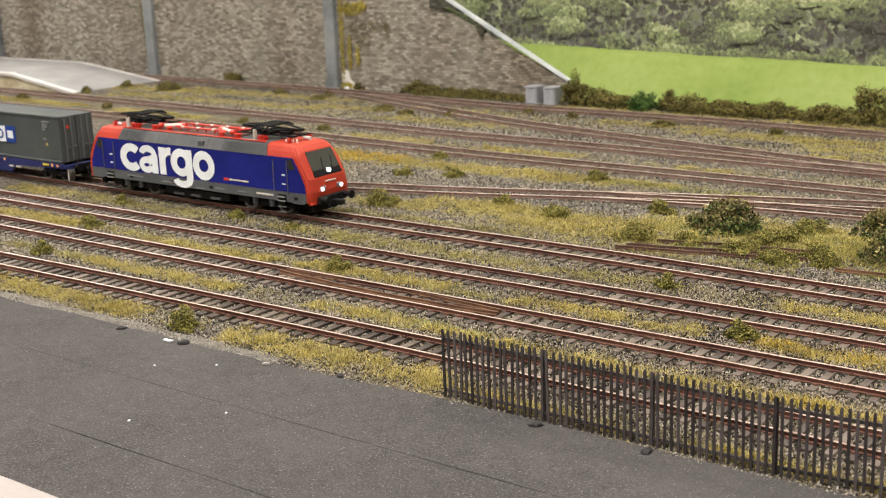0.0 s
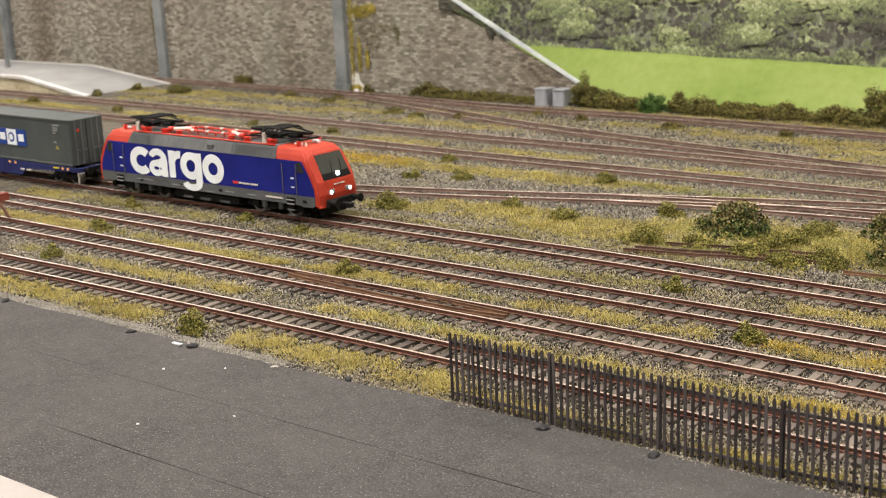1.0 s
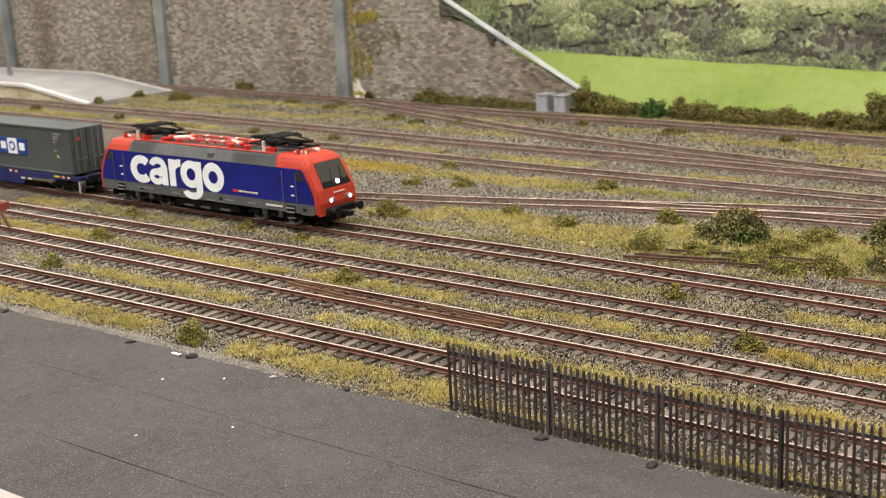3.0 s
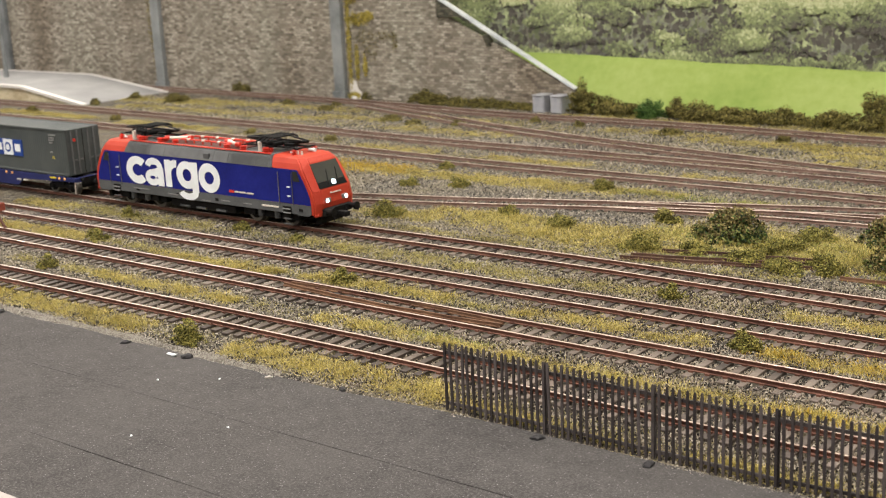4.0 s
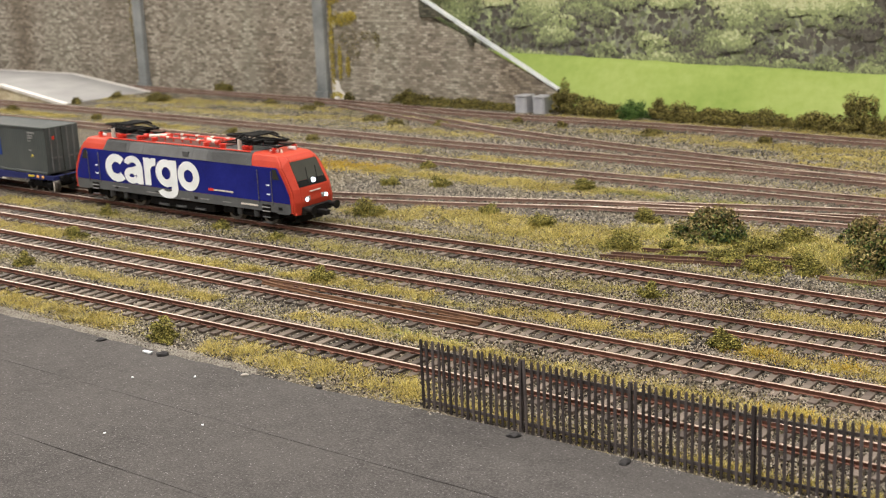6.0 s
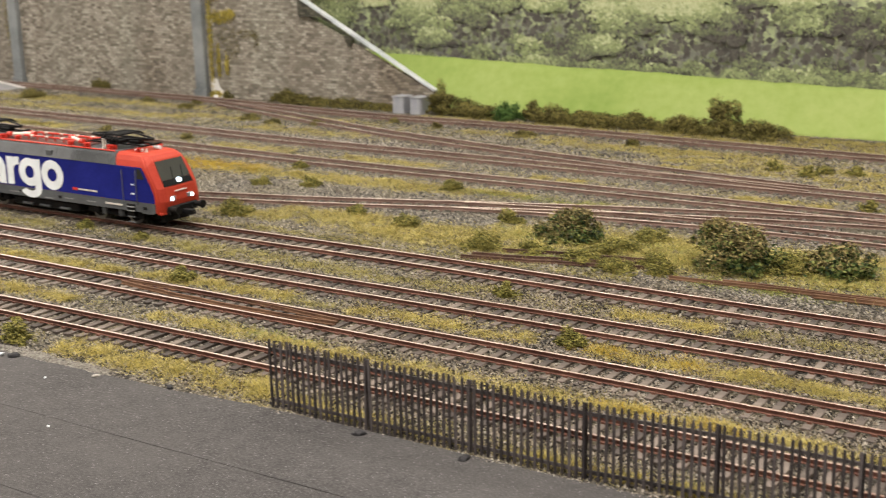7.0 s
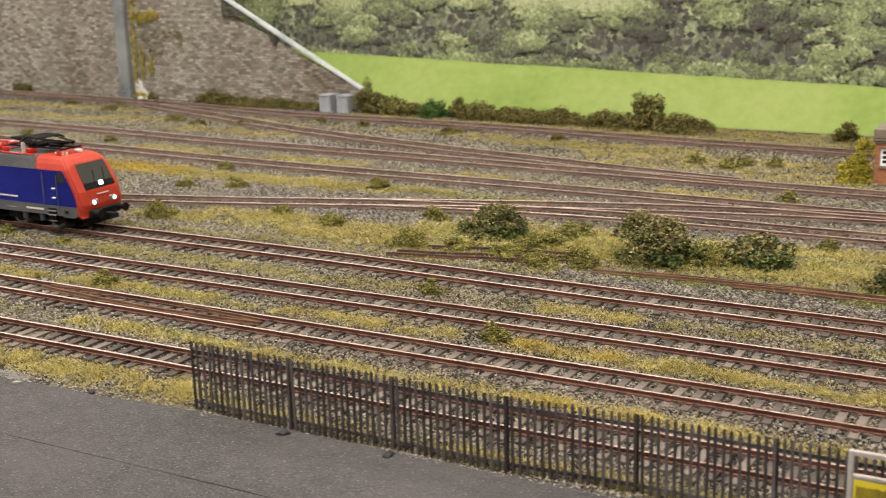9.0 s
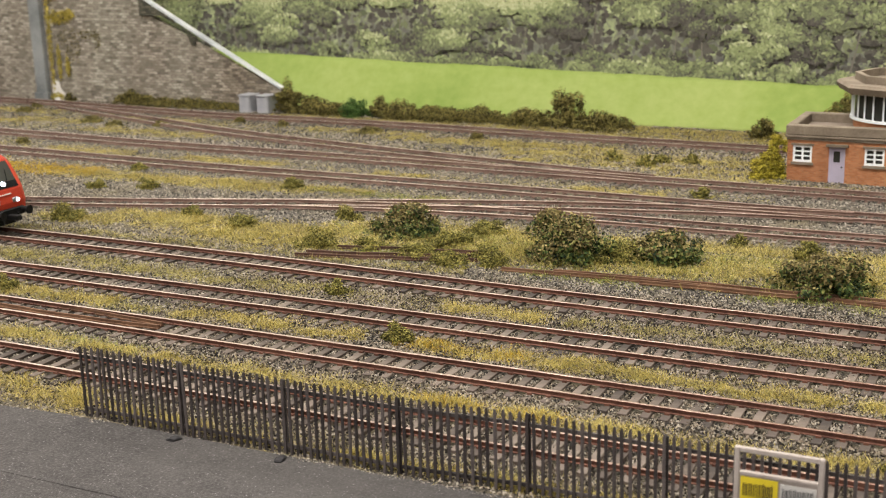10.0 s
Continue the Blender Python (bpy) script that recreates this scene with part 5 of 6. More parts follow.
    part("door_canopy", box(0.0245, 0.0380, -0.0030, 0.001, 0.0247, 0.0262), CORNICE, d)
    # glazed drum
    cx, cy, R = 0.0665, 0.049, 0.035

    def ring(r, z0, z1, n=40, r2=None):
        return rod((cx, cy, z0), (cx, cy, z1), r, n, r2)
    part("tower_base", ring(R - 0.001, 0.0325, 0.0375), BRICK, b)
    part("tower_sill", ring(R + 0.0012, 0.0375, 0.0392), WHITE, b)
    part("tower_core", ring(R - 0.006, 0.0385, 0.0560), BLACK, b, "dark tower interior")
    g = part("tower_glazing", ring(R - 0.0008, 0.0392, 0.0555), GLASS_DARK, b)
    for k in range(30):
        a = 2 * math.pi * k / 30
        x, y = cx + R * math.cos(a), cy + R * math.sin(a)
        part("mullion", rod((x, y, 0.0390), (x, y, 0.0556), 0.0006, 6), WHITE, g)
    part("tower_roof", ring(R + 0.009, 0.0556, 0.0600, 8, R + 0.0115), CORNICE, b, "brown octagonal overhanging roof")
    part("tower_roof_top", ring(R + 0.0115, 0.0600, 0.0618, 8, R + 0.0095), CORNICE, b)
    bm = bmesh.new()
    loops = [[bm.verts.new((cx + r * math.cos(math.pi / 4 * k), cy + r * math.sin(math.pi / 4 * k), z)) for k in range(8)] for r, z in ((R - 0.004, 0.0616), (R - 0.0005, 0.0616), (R - 0.0005, 0.0668), (R - 0.004, 0.0668))]
    for i in range(4):
        lo8, hi8 = loops[i], loops[(i + 1) % 4]
        for k in range(8):
            bm.faces.new((lo8[k], lo8[(k + 1) % 8], hi8[(k + 1) % 8], hi8[k]))
    bmesh.ops.recalc_face_normals(bm, faces=bm.faces)
    part("tower_parapet", bm, CORNICE, b)
    return b


signal_building()

# ---- lineside things ----
CABINET = surface("grey_cabinet_paint", [(0.28, 0.29, 0.32), (0.36, 0.37, 0.4), (0.43, 0.44, 0.47)], 900, 80, 0.5, 0, 0.08)
for cx in (0.1708, 0.1905):
    c = thing("relay_cabinet", "grey metal lineside relay cabinet at the wall end", "relay cabinet", "relay cabinets", at=(cx, 0.574, -0.0042))
    c.scale = (0.80, 1.9, 0.84)
    part("case", box(-0.008, 0.008, -0.004, 0.004, 0.0005, 0.0195, 0.0005), CABINET, c)
    d = part("door", box(-0.0066, 0.0066, -0.0044, -0.0038, 0.0018, 0.0182, 0.0002), CABINET, c)
    part("handle", box(0.0045, 0.0051, -0.0047, -0.0043, 0.009, 0.0115), CABINET, d)
    part("cap", box(-0.0086, 0.0086, -0.0048, 0.0046, 0.0195, 0.0205, 0.0003), CABINET, c)
    part("plinth", box(-0.0076, 0.0076, -0.0036, 0.0036, 0, 0.0008), BLACK, c)

sign = thing("notice_board", "pale framed notice board with yellow and white notices by the fence", "notice board", at=(0.8054, -0.0852, -0.0070))
FRAME_PALE = surface("pale_board_frame", [(0.27, 0.235, 0.215), (0.36, 0.32, 0.3), (0.43, 0.39, 0.365)], 600, 60, 0.75, 0, 0.1)
for x in (-0.0112, 0.0112):
    part("post", box(x - 0.0007, x + 0.0007, -0.0008, 0.0008, 0, 0.0342, 0.0002), FRAME_PALE, sign)
part("top_rail", box(-0.0105, 0.0105, -0.0007, 0.0007, 0.0328, 0.0342, 0.0002), FRAME_PALE, sign)
part("middle_rail", box(-0.0105, 0.0105, -0.0007, 0.0007, 0.0262, 0.0273, 0.0002), FRAME_PALE, sign)
part("bottom_rail", box(-0.0105, 0.0105, -0.0007, 0.0007, 0.0080, 0.0092, 0.0002), FRAME_PALE, sign)
board = part("board", box(-0.0105, 0.0105, -0.0003, 0.0004, 0.0092, 0.0262), FRAME_PALE, sign)
part("yellow_notice", box(-0.0101, 0.0000, -0.0006, -0.0002, 0.0100, 0.0258), YELLOW, board, "yellow notice")
part("white_notice", box(0.0006, 0.0101, -0.0006, -0.0002, 0.0100, 0.0252), plain("greyed_paper", (0.5, 0.49, 0.48), 0.6), board, "white notice")
for x0, mt in ((-0.0094, plain("dark_yellow_ink", (0.13, 0.1, 0.02), 0.6)), (0.0012, SKIRT_GREY)):
    for z, tall in ((0.0204, 0.0040), (0.0152, 0.0036), (0.0108, 0.0030)):
        x = x0
        while x < x0 + 0.0082:
            wd = random.uniform(0.00012, 0.0004)
            part("text_bar", box(x, x + wd, -0.0008, -0.0005, z, z + tall * random.uniform(0.85, 1.0)), mt, board)
            x += wd + random.uniform(0.00018, 0.0004)

stop = thing("buffer_stop", "rusty rail-built buffer stop with a red-brown beam", "buffer stop", at=(0.121, 0.00825, -0.0025))
for y in (-0.00825, 0.00825):
    s = part("upright", box(-0.0012, 0.0012, y - 0.0008, y + 0.0008, 0, 0.0150), RUST, stop)
    part("stay", rod((0.012, y, 0.0026), (0.0005, y, 0.0140), 0.0009, 6), RUST, stop)
    part("back_stay", rod((-0.013, y, 0.0026), (-0.0005, y, 0.0140), 0.0009, 6), RUST, stop)
part("beam", box(0.0005, 0.0035, -0.0155, 0.0155, 0.0118, 0.0168, 0.0003), surface("beam_red_brown", [(0.14, 0.03, 0.02), (0.22, 0.05, 0.03), (0.28, 0.08, 0.05)], 600, 60, 0.7, 0, 0.2), stop, "red-brown timber beam")


def loose_rail(a, b, r, mat, label, z=None):
    a, b = Vector(a), Vector(b)
    d = b - a
    bm = bmesh.new()
    n = 10
    q = random.uniform(-0.004, 0.004)
    rows = []
    sidev = Vector((-d.y, d.x, 0)).normalized()
    for i in range(n + 1):
        t = i / n
        p = a.lerp(b, t) + sidev * (q * math.sin(math.pi * t))
        zz = (ground_z(p.x, p.y) if z is None else z) + random.uniform(0.0, 0.0003)
        rows.append([bm.verts.new((p.x + sidev.x * o, p.y + sidev.y * o, zz + h)) for o, h in ((-r, 0), (r, 0), (r, r * 0.5), (r * 0.45, r * 0.8), (r * 0.45, r * 1.9), (-r * 0.45, r * 1.9), (-r * 0.45, r * 0.8), (-r, r * 0.5))])
    for u, v in zip(rows, rows[1:]):
        for k in range(8):
            bm.faces.new((u[k], u[(k + 1) % 8], v[(k + 1) % 8], v[k]))
    bm.faces.new(rows[0]), bm.faces.new(rows[-1][::-1])
    bmesh.ops.recalc_face_normals(bm, faces=bm.faces)
    ob = part("loose_rail", bm, mat, None)
    return tagged(ob, label, "rail", "scrap rails")


loose_rail((0.382, 0.0118, 0), (0.5185, 0.0088, 0), 0.0010, RUST_ORANGE, "rusty spare rail lying between the running rails", -0.0026)
loose_rail((0.384, 0.0150, 0), (0.517, 0.0128, 0), 0.0010, RUST_ORANGE, "rusty spare rail lying between the running rails", -0.0026)
for a, b in (((0.505, 0.1375), (0.602, 0.158)), ((0.509, 0.1425), (0.598, 0.1635)), ((0.52, 0.156), (0.61, 0.172))):
    loose_rail((*a, -0.0006), (*b, -0.0006), 0.0010, RUST_DARK, "rusty scrap rail lying in the weeds")
for a, b in (((0.619, 0.1490), (0.806, 0.1515)), ((0.645, 0.1535), (0.83, 0.157)), ((0.69, 0.1500), (0.98, 0.150))):
    loose_rail((*a, 0), (*b, 0), 0.0010, RUST_ORANGE, "long rusty rail lying beside the main track")


def pebble(name, at, size, mat, label, category, seed):
    rnd = random.Random(seed)
    bm = bmesh.new()
    bmesh.ops.create_icosphere(bm, subdivisions=2, radius=1.0)
    for v in bm.verts:
        k = 1 + 0.35 * noise.noise(v.co * 1.6 + Vector((seed, 0, 0)))
        v.co = Vector((v.co.x * size[0], v.co.y * size[1], max(v.co.z, -0.6) * size[2])) * k
    ob = part(name, bm, mat, None)
    ob.matrix_basis = pose(*at, 0, 0, rnd.uniform(0, 180))
    return tagged(ob, label, category)


slab = part("pale_slab", box(0, 0.05, -0.03, 0, 0, 0.0012, 0.0003), GRIT, None)
slab.matrix_basis = pose(0.7335, -0.0775, -0.0052, 0, 0, 4)
tagged(slab, "pale cream paving slab before the fence foot", "paving slab")
COAL = plain("dark_lump", (0.025, 0.024, 0.026), 0.6)
scrap = part("paper_scrap", prism([(-0.0036, 0), (0.0026, 0.0002), (0.0036, 0.0012), (0.001, 0.0008), (-0.0034, 0.0005)], -0.0007, 0.0007), WHITE, None)
scrap.matrix_basis = pose(0.4105, -0.0875, -0.0049, 4, 0, -8)
tagged(scrap, "crumpled white paper scrap on the asphalt edge", "paper scrap")
for k, (x, y, s) in enumerate(((0.4185, -0.0862, 0.0024), (0.378, -0.0868, 0.0018), (0.281, -0.0868, 0.002), (0.505, -0.0815, 0.0017), (0.469, -0.0865, 0.0012), (0.598, -0.0825, 0.002), (0.642, -0.0822, 0.0022))):
    pebble("dark_lump" if k != 4 else "pale_lump", (x, y, -0.0046), (s * 1.3, s * 0.8, s * 0.6), COAL if k != 4 else GRIT, "small dark lump of debris at the yard edge" if k != 4 else "small pale stone at the yard edge", "debris", k + 3)
for k, (x, y) in enumerate(((0.469, -0.1575), (0.4945, -0.133), (0.43, -0.112), (0.452, -0.098))):
    pebble("stone_chip", (x, y, -0.0048), (0.0006, 0.0004, 0.0004), WHITE, "tiny pale stone chip on the asphalt", "stone chip", k + 30)
for k, (x, z, sx, sz) in enumerate(((-0.0745, -0.003, 0.0055, 0.003), (-0.064, -0.0035, 0.005, 0.0025))):
    pebble("white_rubble", (x, 0.5835, z), (sx, 0.003, sz), WHITE_EDGE, "white plaster rubble heaped at the wall foot", "rubble", 77 + k)


# ---- shrubs ----
def leaf_cloud(blobs, count, size, rnd, flat=0.5):
    """Small leaf quads strewn through a few rounded masses, denser towards their skin."""
    vol = np.array([b[3] * b[4] * b[5] for b in blobs])
    pick = rnd.choice(len(blobs), count, p=vol ** 0.67 / (vol ** 0.67).sum())
    b = np.array(blobs)[pick]
    d = rnd.normal(size=(count, 3))
    d /= np.linalg.norm(d, axis=1, keepdims=True)
    rad = rnd.uniform(0.25, 1.0, (count, 1)) ** 0.45 * rnd.uniform(0.78, 1.26, (count, 1))
    c = b[:, :3] + d * rad * b[:, 3:]
    c[:, 2] = np.maximum(c[:, 2], 0.0)
    n = d * 0.7 + rnd.normal(size=(count, 3)) * flat + (0, 0, 0.25)
    n /= np.linalg.norm(n, axis=1, keepdims=True)
    u = np.cross(n, rnd.normal(size=(count, 3)))
    u /= np.linalg.norm(u, axis=1, keepdims=True)
    w = np.cross(n, u)
    s = size * rnd.uniform(0.55, 1.25, (count, 1))
    v = np.stack([c - u * s, c - w * s * 0.55, c + u * s, c + w * s * 0.55], 1).reshape(-1, 3)
    return v, np.arange(count * 4).reshape(-1, 4)


def shrub(x, y, w, h, mat, label, seed, group, leaf=0.0009, dense=1.0, name="shrub", category="shrub", tips=None):
    rnd = np.random.RandomState(seed)
    b = thing(name, label, category, group, at=(x, y, ground_z(x, y) - 0.0003))
    k = 7 + int(w / 0.003)
    blobs = []
    for i in range(k):
        a, r = rnd.uniform(0, 6.28), rnd.uniform(0, 1) ** 0.6 * 0.8
        s = rnd.uniform(0.16, 0.36)
        zc = h * rnd.uniform(0.08, 0.85) * (1 - 0.85 * r * r)
        blobs.append((w / 2 * r * math.cos(a), w / 2 * 0.8 * r * math.sin(a), zc, w / 2 * s * rnd.uniform(0.8, 1.6), w / 2 * s, min(h * 0.3, w / 2 * s * rnd.uniform(0.7, 1.2))))
    for i in range(k):
        a, r = rnd.uniform(0, 6.28), rnd.uniform(0.7, 1.1)
        s = rnd.uniform(0.07, 0.16)
        blobs.append((w / 2 * r * math.cos(a), w / 2 * 0.8 * r * math.sin(a), h * rnd.uniform(0.05, 0.8) * (1.1 - 0.75 * r * r), w / 2 * s * 1.4, w / 2 * s, w / 2 * s))
    blobs.append((0, 0, h * 0.2, w * 0.33, w * 0.28, h * 0.22))
    blobs.append((w * rnd.uniform(-0.1, 0.1), 0, h * 0.5, w * 0.2, w * 0.18, h * 0.3))
    n = int(dense * 1.7 * (w * w * 0.8 + 2.2 * w * h) / (leaf * leaf))
    v, f = leaf_cloud(blobs, n, leaf, rnd)
    under(new("foliage", npmesh("foliage", v, f, [mat])), b)
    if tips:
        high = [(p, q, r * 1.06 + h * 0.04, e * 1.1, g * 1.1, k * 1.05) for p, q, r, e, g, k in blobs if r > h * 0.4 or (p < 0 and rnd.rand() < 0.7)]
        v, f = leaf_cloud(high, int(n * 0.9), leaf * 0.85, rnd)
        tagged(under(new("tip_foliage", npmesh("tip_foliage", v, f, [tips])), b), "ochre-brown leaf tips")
    for i in range(5):
        a = rnd.uniform(0, 6.28)
        tip = Vector((math.cos(a) * w * 0.4 * rnd.uniform(0.3, 1), math.sin(a) * w * 0.34 * rnd.uniform(0.3, 1), h * rnd.uniform(0.3, 0.6)))
        part("stem", rod((tip.x * 0.15, tip.y * 0.15, -0.0005), tip, 0.0002 + 0.005 * w, 5, 0.0001), TWIG, b)
    return b


NEAR_SHRUBS = [(0.402, 0.034, 0.015, 0.010), (0.266, 0.093, 0.013, 0.006), (0.404, -0.0715, 0.016, 0.0135), (0.232, -0.023, 0.014, 0.009), (0.562, 0.087, 0.013, 0.0085), (0.622, 0.0365, 0.0135, 0.0095), (0.203, 0.033, 0.016, 0.008), (0.168, 0.085, 0.013, 0.008), (0.83, -0.0165, 0.013, 0.011), (0.315, 0.090, 0.012, 0.005)]
MEADOW_SHRUBS = [(0.404, 0.289, 0.015, 0.010), (0.324, 0.163, 0.025, 0.010), (0.275, 0.247, 0.016, 0.007), (0.310, 0.256, 0.016, 0.007), (0.262, 0.305, 0.013, 0.006), (0.395, 0.193, 0.014, 0.008), (0.441, 0.180, 0.016, 0.009), (0.506, 0.157, 0.022, 0.010), (0.490, 0.219, 0.017, 0.010), (0.581, 0.214, 0.022, 0.009),
                 (0.536, 0.164, 0.020, 0.006), (0.567, 0.159, 0.024, 0.006), (0.590, 0.151, 0.022, 0.008), (0.576, 0.180, 0.026, 0.008), (0.668, 0.184, 0.024, 0.011), (0.613, 0.156, 0.016, 0.010), (0.715, 0.239, 0.011, 0.009), (0.754, 0.222, 0.017, 0.012), (0.604, 0.163, 0.017, 0.010)]
BIG_SHRUBS = [(0.540, 0.197, 0.041, 0.0155), (0.645, 0.178, 0.040, 0.021), (0.613, 0.222, 0.022, 0.018), (0.690, 0.192, 0.040, 0.016), (0.770, 0.166, 0.040, 0.020)]
BACK_SHRUBS = [(0.200, 0.518, 0.011, 0.006), (0.252, 0.508, 0.011, 0.007), (0.343, 0.500, 0.021, 0.006), (0.442, 0.497, 0.012, 0.009), (0.065, 0.478, 0.020, 0.007), (0.101, 0.466, 0.016, 0.006), (0.145, 0.475, 0.014, 0.007), (0.089, 0.367, 0.013, 0.006), (-0.013, 0.370, 0.013, 0.006), (-0.215, 0.377, 0.014, 0.007), (-0.366, 0.385, 0.016, 0.007), (-0.338, 0.449, 0.014, 0.008)]
WALL_SHRUBS = [(-0.335, 0.500, 0.016, 0.009), (-0.263, 0.500, 0.030, 0.010), (-0.245, 0.580, 0.024, 0.016), (-0.118, 0.527, 0.016, 0.007), (-0.046, 0.508, 0.017, 0.006), (-0.057, 0.535, 0.013, 0.005), (-0.055, 0.579, 0.014, 0.010)]
EAST_SHRUBS = [(0.574, 0.448, 0.014, 0.009), (0.601, 0.438, 0.017, 0.010), (0.607, 0.452, 0.014, 0.008), (0.627, 0.456, 0.014, 0.009), (0.664, 0.348, 0.013, 0.008)]
n_seed = 100
for rows, mat, label, group, leaf in ((NEAR_SHRUBS, LEAF, "small olive-green shrub growing beside the rails", "small trackside shrubs", 0.0005), (MEADOW_SHRUBS, LEAF, "low olive shrub in the straw-coloured grass", "meadow shrubs", 0.00055),
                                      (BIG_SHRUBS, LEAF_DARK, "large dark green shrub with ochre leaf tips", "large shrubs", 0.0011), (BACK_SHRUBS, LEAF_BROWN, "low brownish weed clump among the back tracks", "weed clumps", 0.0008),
                                      (WALL_SHRUBS, LEAF_BROWN, "low brownish weed clump below the wall", "weed clumps", 0.0008), (EAST_SHRUBS, LEAF, "olive-brown tuft in the grass near the building", "weed clumps", 0.0008)):
    for x, y, w, h in rows:
        n_seed += 1
        k = 1.06 if rows is NEAR_SHRUBS else 1.04
        if rows is BIG_SHRUBS:
            k = 1.04
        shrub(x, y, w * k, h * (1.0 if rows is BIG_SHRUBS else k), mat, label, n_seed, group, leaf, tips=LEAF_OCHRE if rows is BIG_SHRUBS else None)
HEDGE = [(0.213, 0.574, 0.018, 0.038), (0.232, 0.577, 0.026, 0.016), (0.257, 0.577, 0.028, 0.014), (0.309, 0.578, 0.018, 0.020), (0.333, 0.576, 0.028, 0.015), (0.356, 0.577, 0.028, 0.012), (0.380, 0.576, 0.028, 0.012), (0.402, 0.576, 0.026, 0.014), (0.422, 0.576, 0.020, 0.010),
         (0.452, 0.574, 0.030, 0.014), (0.486, 0.574, 0.025, 0.036), (0.519, 0.573, 0.033, 0.014), (0.652, 0.566, 0.0160, 0.0190), (0.020, 0.580, 0.022, 0.014), (0.040, 0.580, 0.022, 0.011), (0.065, 0.580, 0.028, 0.008), (0.097, 0.580, 0.026, 0.010), (0.125, 0.580, 0.026, 0.008), (0.148, 0.58, 0.02, 0.007)]
for x, y, w, h in HEDGE:
    n_seed += 1
    shrub(x, y + 0.003, w * 1.5, h * 1.1, LEAF_BROWN, "brown-green hedge bush along the foot of the backscene", n_seed, "hedge bushes", 0.0010, 1.0, "hedge_bush", "bush")
shrub(0.286, 0.573, 0.030, 0.019, LEAF_GREEN, "fresh green hedge bush among browner bushes", 400, "hedge bushes", 0.0010, 1.0, "hedge_bush", "bush")
shrub(0.703, 0.577, 0.036, 0.037, LEAF_BROWN, "tall olive bush behind the signal building", 401, "", 0.0009, 1.3, "hedge_bush", "bush")
shrub(0.713, 0.579, 0.030, 0.047, LEAF_BROWN, "tall olive bush behind the signal building", 405, "", 0.0009, 1.3, "hedge_bush", "bush")
shrub(0.688, 0.422, 0.022, 0.024, LEAF_YELLOW, "yellow flowering bush against the brick building", 402, "", 0.0007, 1.0, "yellow_bush", "bush")
shrub(0.6935, 0.423, 0.019, 0.037, LEAF_YELLOW, "tall yellow creeper bush on the building corner", 404, "", 0.0007, 1.7, "yellow_bush", "bush")
shrub(0.684, 0.417, 0.016, 0.012, LEAF_YELLOW, "low yellow bush beside the brick building", 403, "", 0.0007, 1.0, "yellow_bush", "bush")
# creeper on the wall
rnd = np.random.RandomState(9)
creeper = thing("creeper", "yellow creeper climbing the stone wall by a pier", "creeper", at=(-0.072, WALL_Y, -0.004))
v, f = leaf_cloud([(-0.008, -0.002, 0.06, 0.003, 0.001, 0.062), (0.007, -0.002, 0.085, 0.017, 0.001, 0.007), (-0.002, -0.002, 0.112, 0.01, 0.001, 0.012), (0.013, -0.002, 0.035, 0.003, 0.001, 0.011), (0.002, -0.002, 0.04, 0.003, 0.001, 0.02), (-0.004, -0.003, 0.004, 0.008, 0.002, 0.004), (0.02, -0.002, 0.088, 0.008, 0.001, 0.005)], 3300, 0.0011, rnd)
under(new("foliage", npmesh("foliage", v, f, [CREEPER_LEAF])), creeper)
v, f = leaf_cloud([(-0.328, -0.0012, 0.09, 0.005, 0.0006, 0.05), (-0.324, -0.0012, 0.04, 0.004, 0.0006, 0.035), (-0.327, -0.0012, 0.13, 0.007, 0.0006, 0.03)], 900, 0.0010, np.random.RandomState(19))
tagged(under(new("pier_moss", npmesh("pier_moss", v, f, [OCHRE_MOSS])), creeper), "thin ochre moss beside a pier")
v, f = leaf_cloud([(0.014, -0.0012, 0.066, 0.018, 0.0006, 0.009), (0.042, -0.0012, 0.068, 0.014, 0.0006, 0.006), (0.054, -0.0012, 0.062, 0.004, 0.0006, 0.012), (0.02, -0.0012, 0.05, 0.012, 0.0006, 0.012)], 750, 0.0008, rnd)
tagged(under(new("dark_moss", npmesh("dark_moss", v, f, [LEAF_BROWN])), creeper), "dark olive moss on the stones")


# ---- static grass: strips of x0, x1, y, half width ----
def grass(name, label, strips, mat, per_mm2, tall, wide, seed):
    rnd = np.random.RandomState(seed)
    pts = []
    for x0, x1, y, hw in strips:
        n = int((x1 - x0 + hw) * hw * 2e6 * per_mm2)
        px = rnd.uniform(x0 - hw * 0.6, x1 + hw * 0.6, n)
        py = y + rnd.normal(0, 0.55, n) * hw
        for a, b in zip(px, py):
            edge = min(1, (a - x0 + hw * 0.6) / hw, (x1 + hw * 0.6 - a) / hw)
            if noise.noise((a * 110, b * 150, seed)) * 0.8 + noise.noise((a * 330, b * 330, seed)) * 0.5 + edge * 0.55 > 0.22 and b > -0.0795:
                pts.append((a, b, ground_z(a, b) - 0.0004))
    c = np.array(pts)
    n = len(c)
    h = tall * rnd.uniform(0.35, 1.1, (n, 1)) * (0.75 + 0.5 * np.array([[noise.noise((p[0] * 90, p[1] * 90, 5.0))] for p in pts]))
    lean = rnd.normal(0, 2.1, (n, 2))
    a = rnd.uniform(0, math.pi, n)
    s = np.stack([np.cos(a), np.sin(a), 0 * a], 1) * wide
    up = np.concatenate([lean, np.ones((n, 1))], 1)
    up /= np.linalg.norm(up, axis=1, keepdims=True)
    tip = c + up * h
    v = np.stack([c - s, c + s, tip], 1).reshape(-1, 3)
    return tagged(new(name, npmesh(name, v, np.arange(n * 3).reshape(-1, 3), [mat])), label, "grass", kind="stuff")


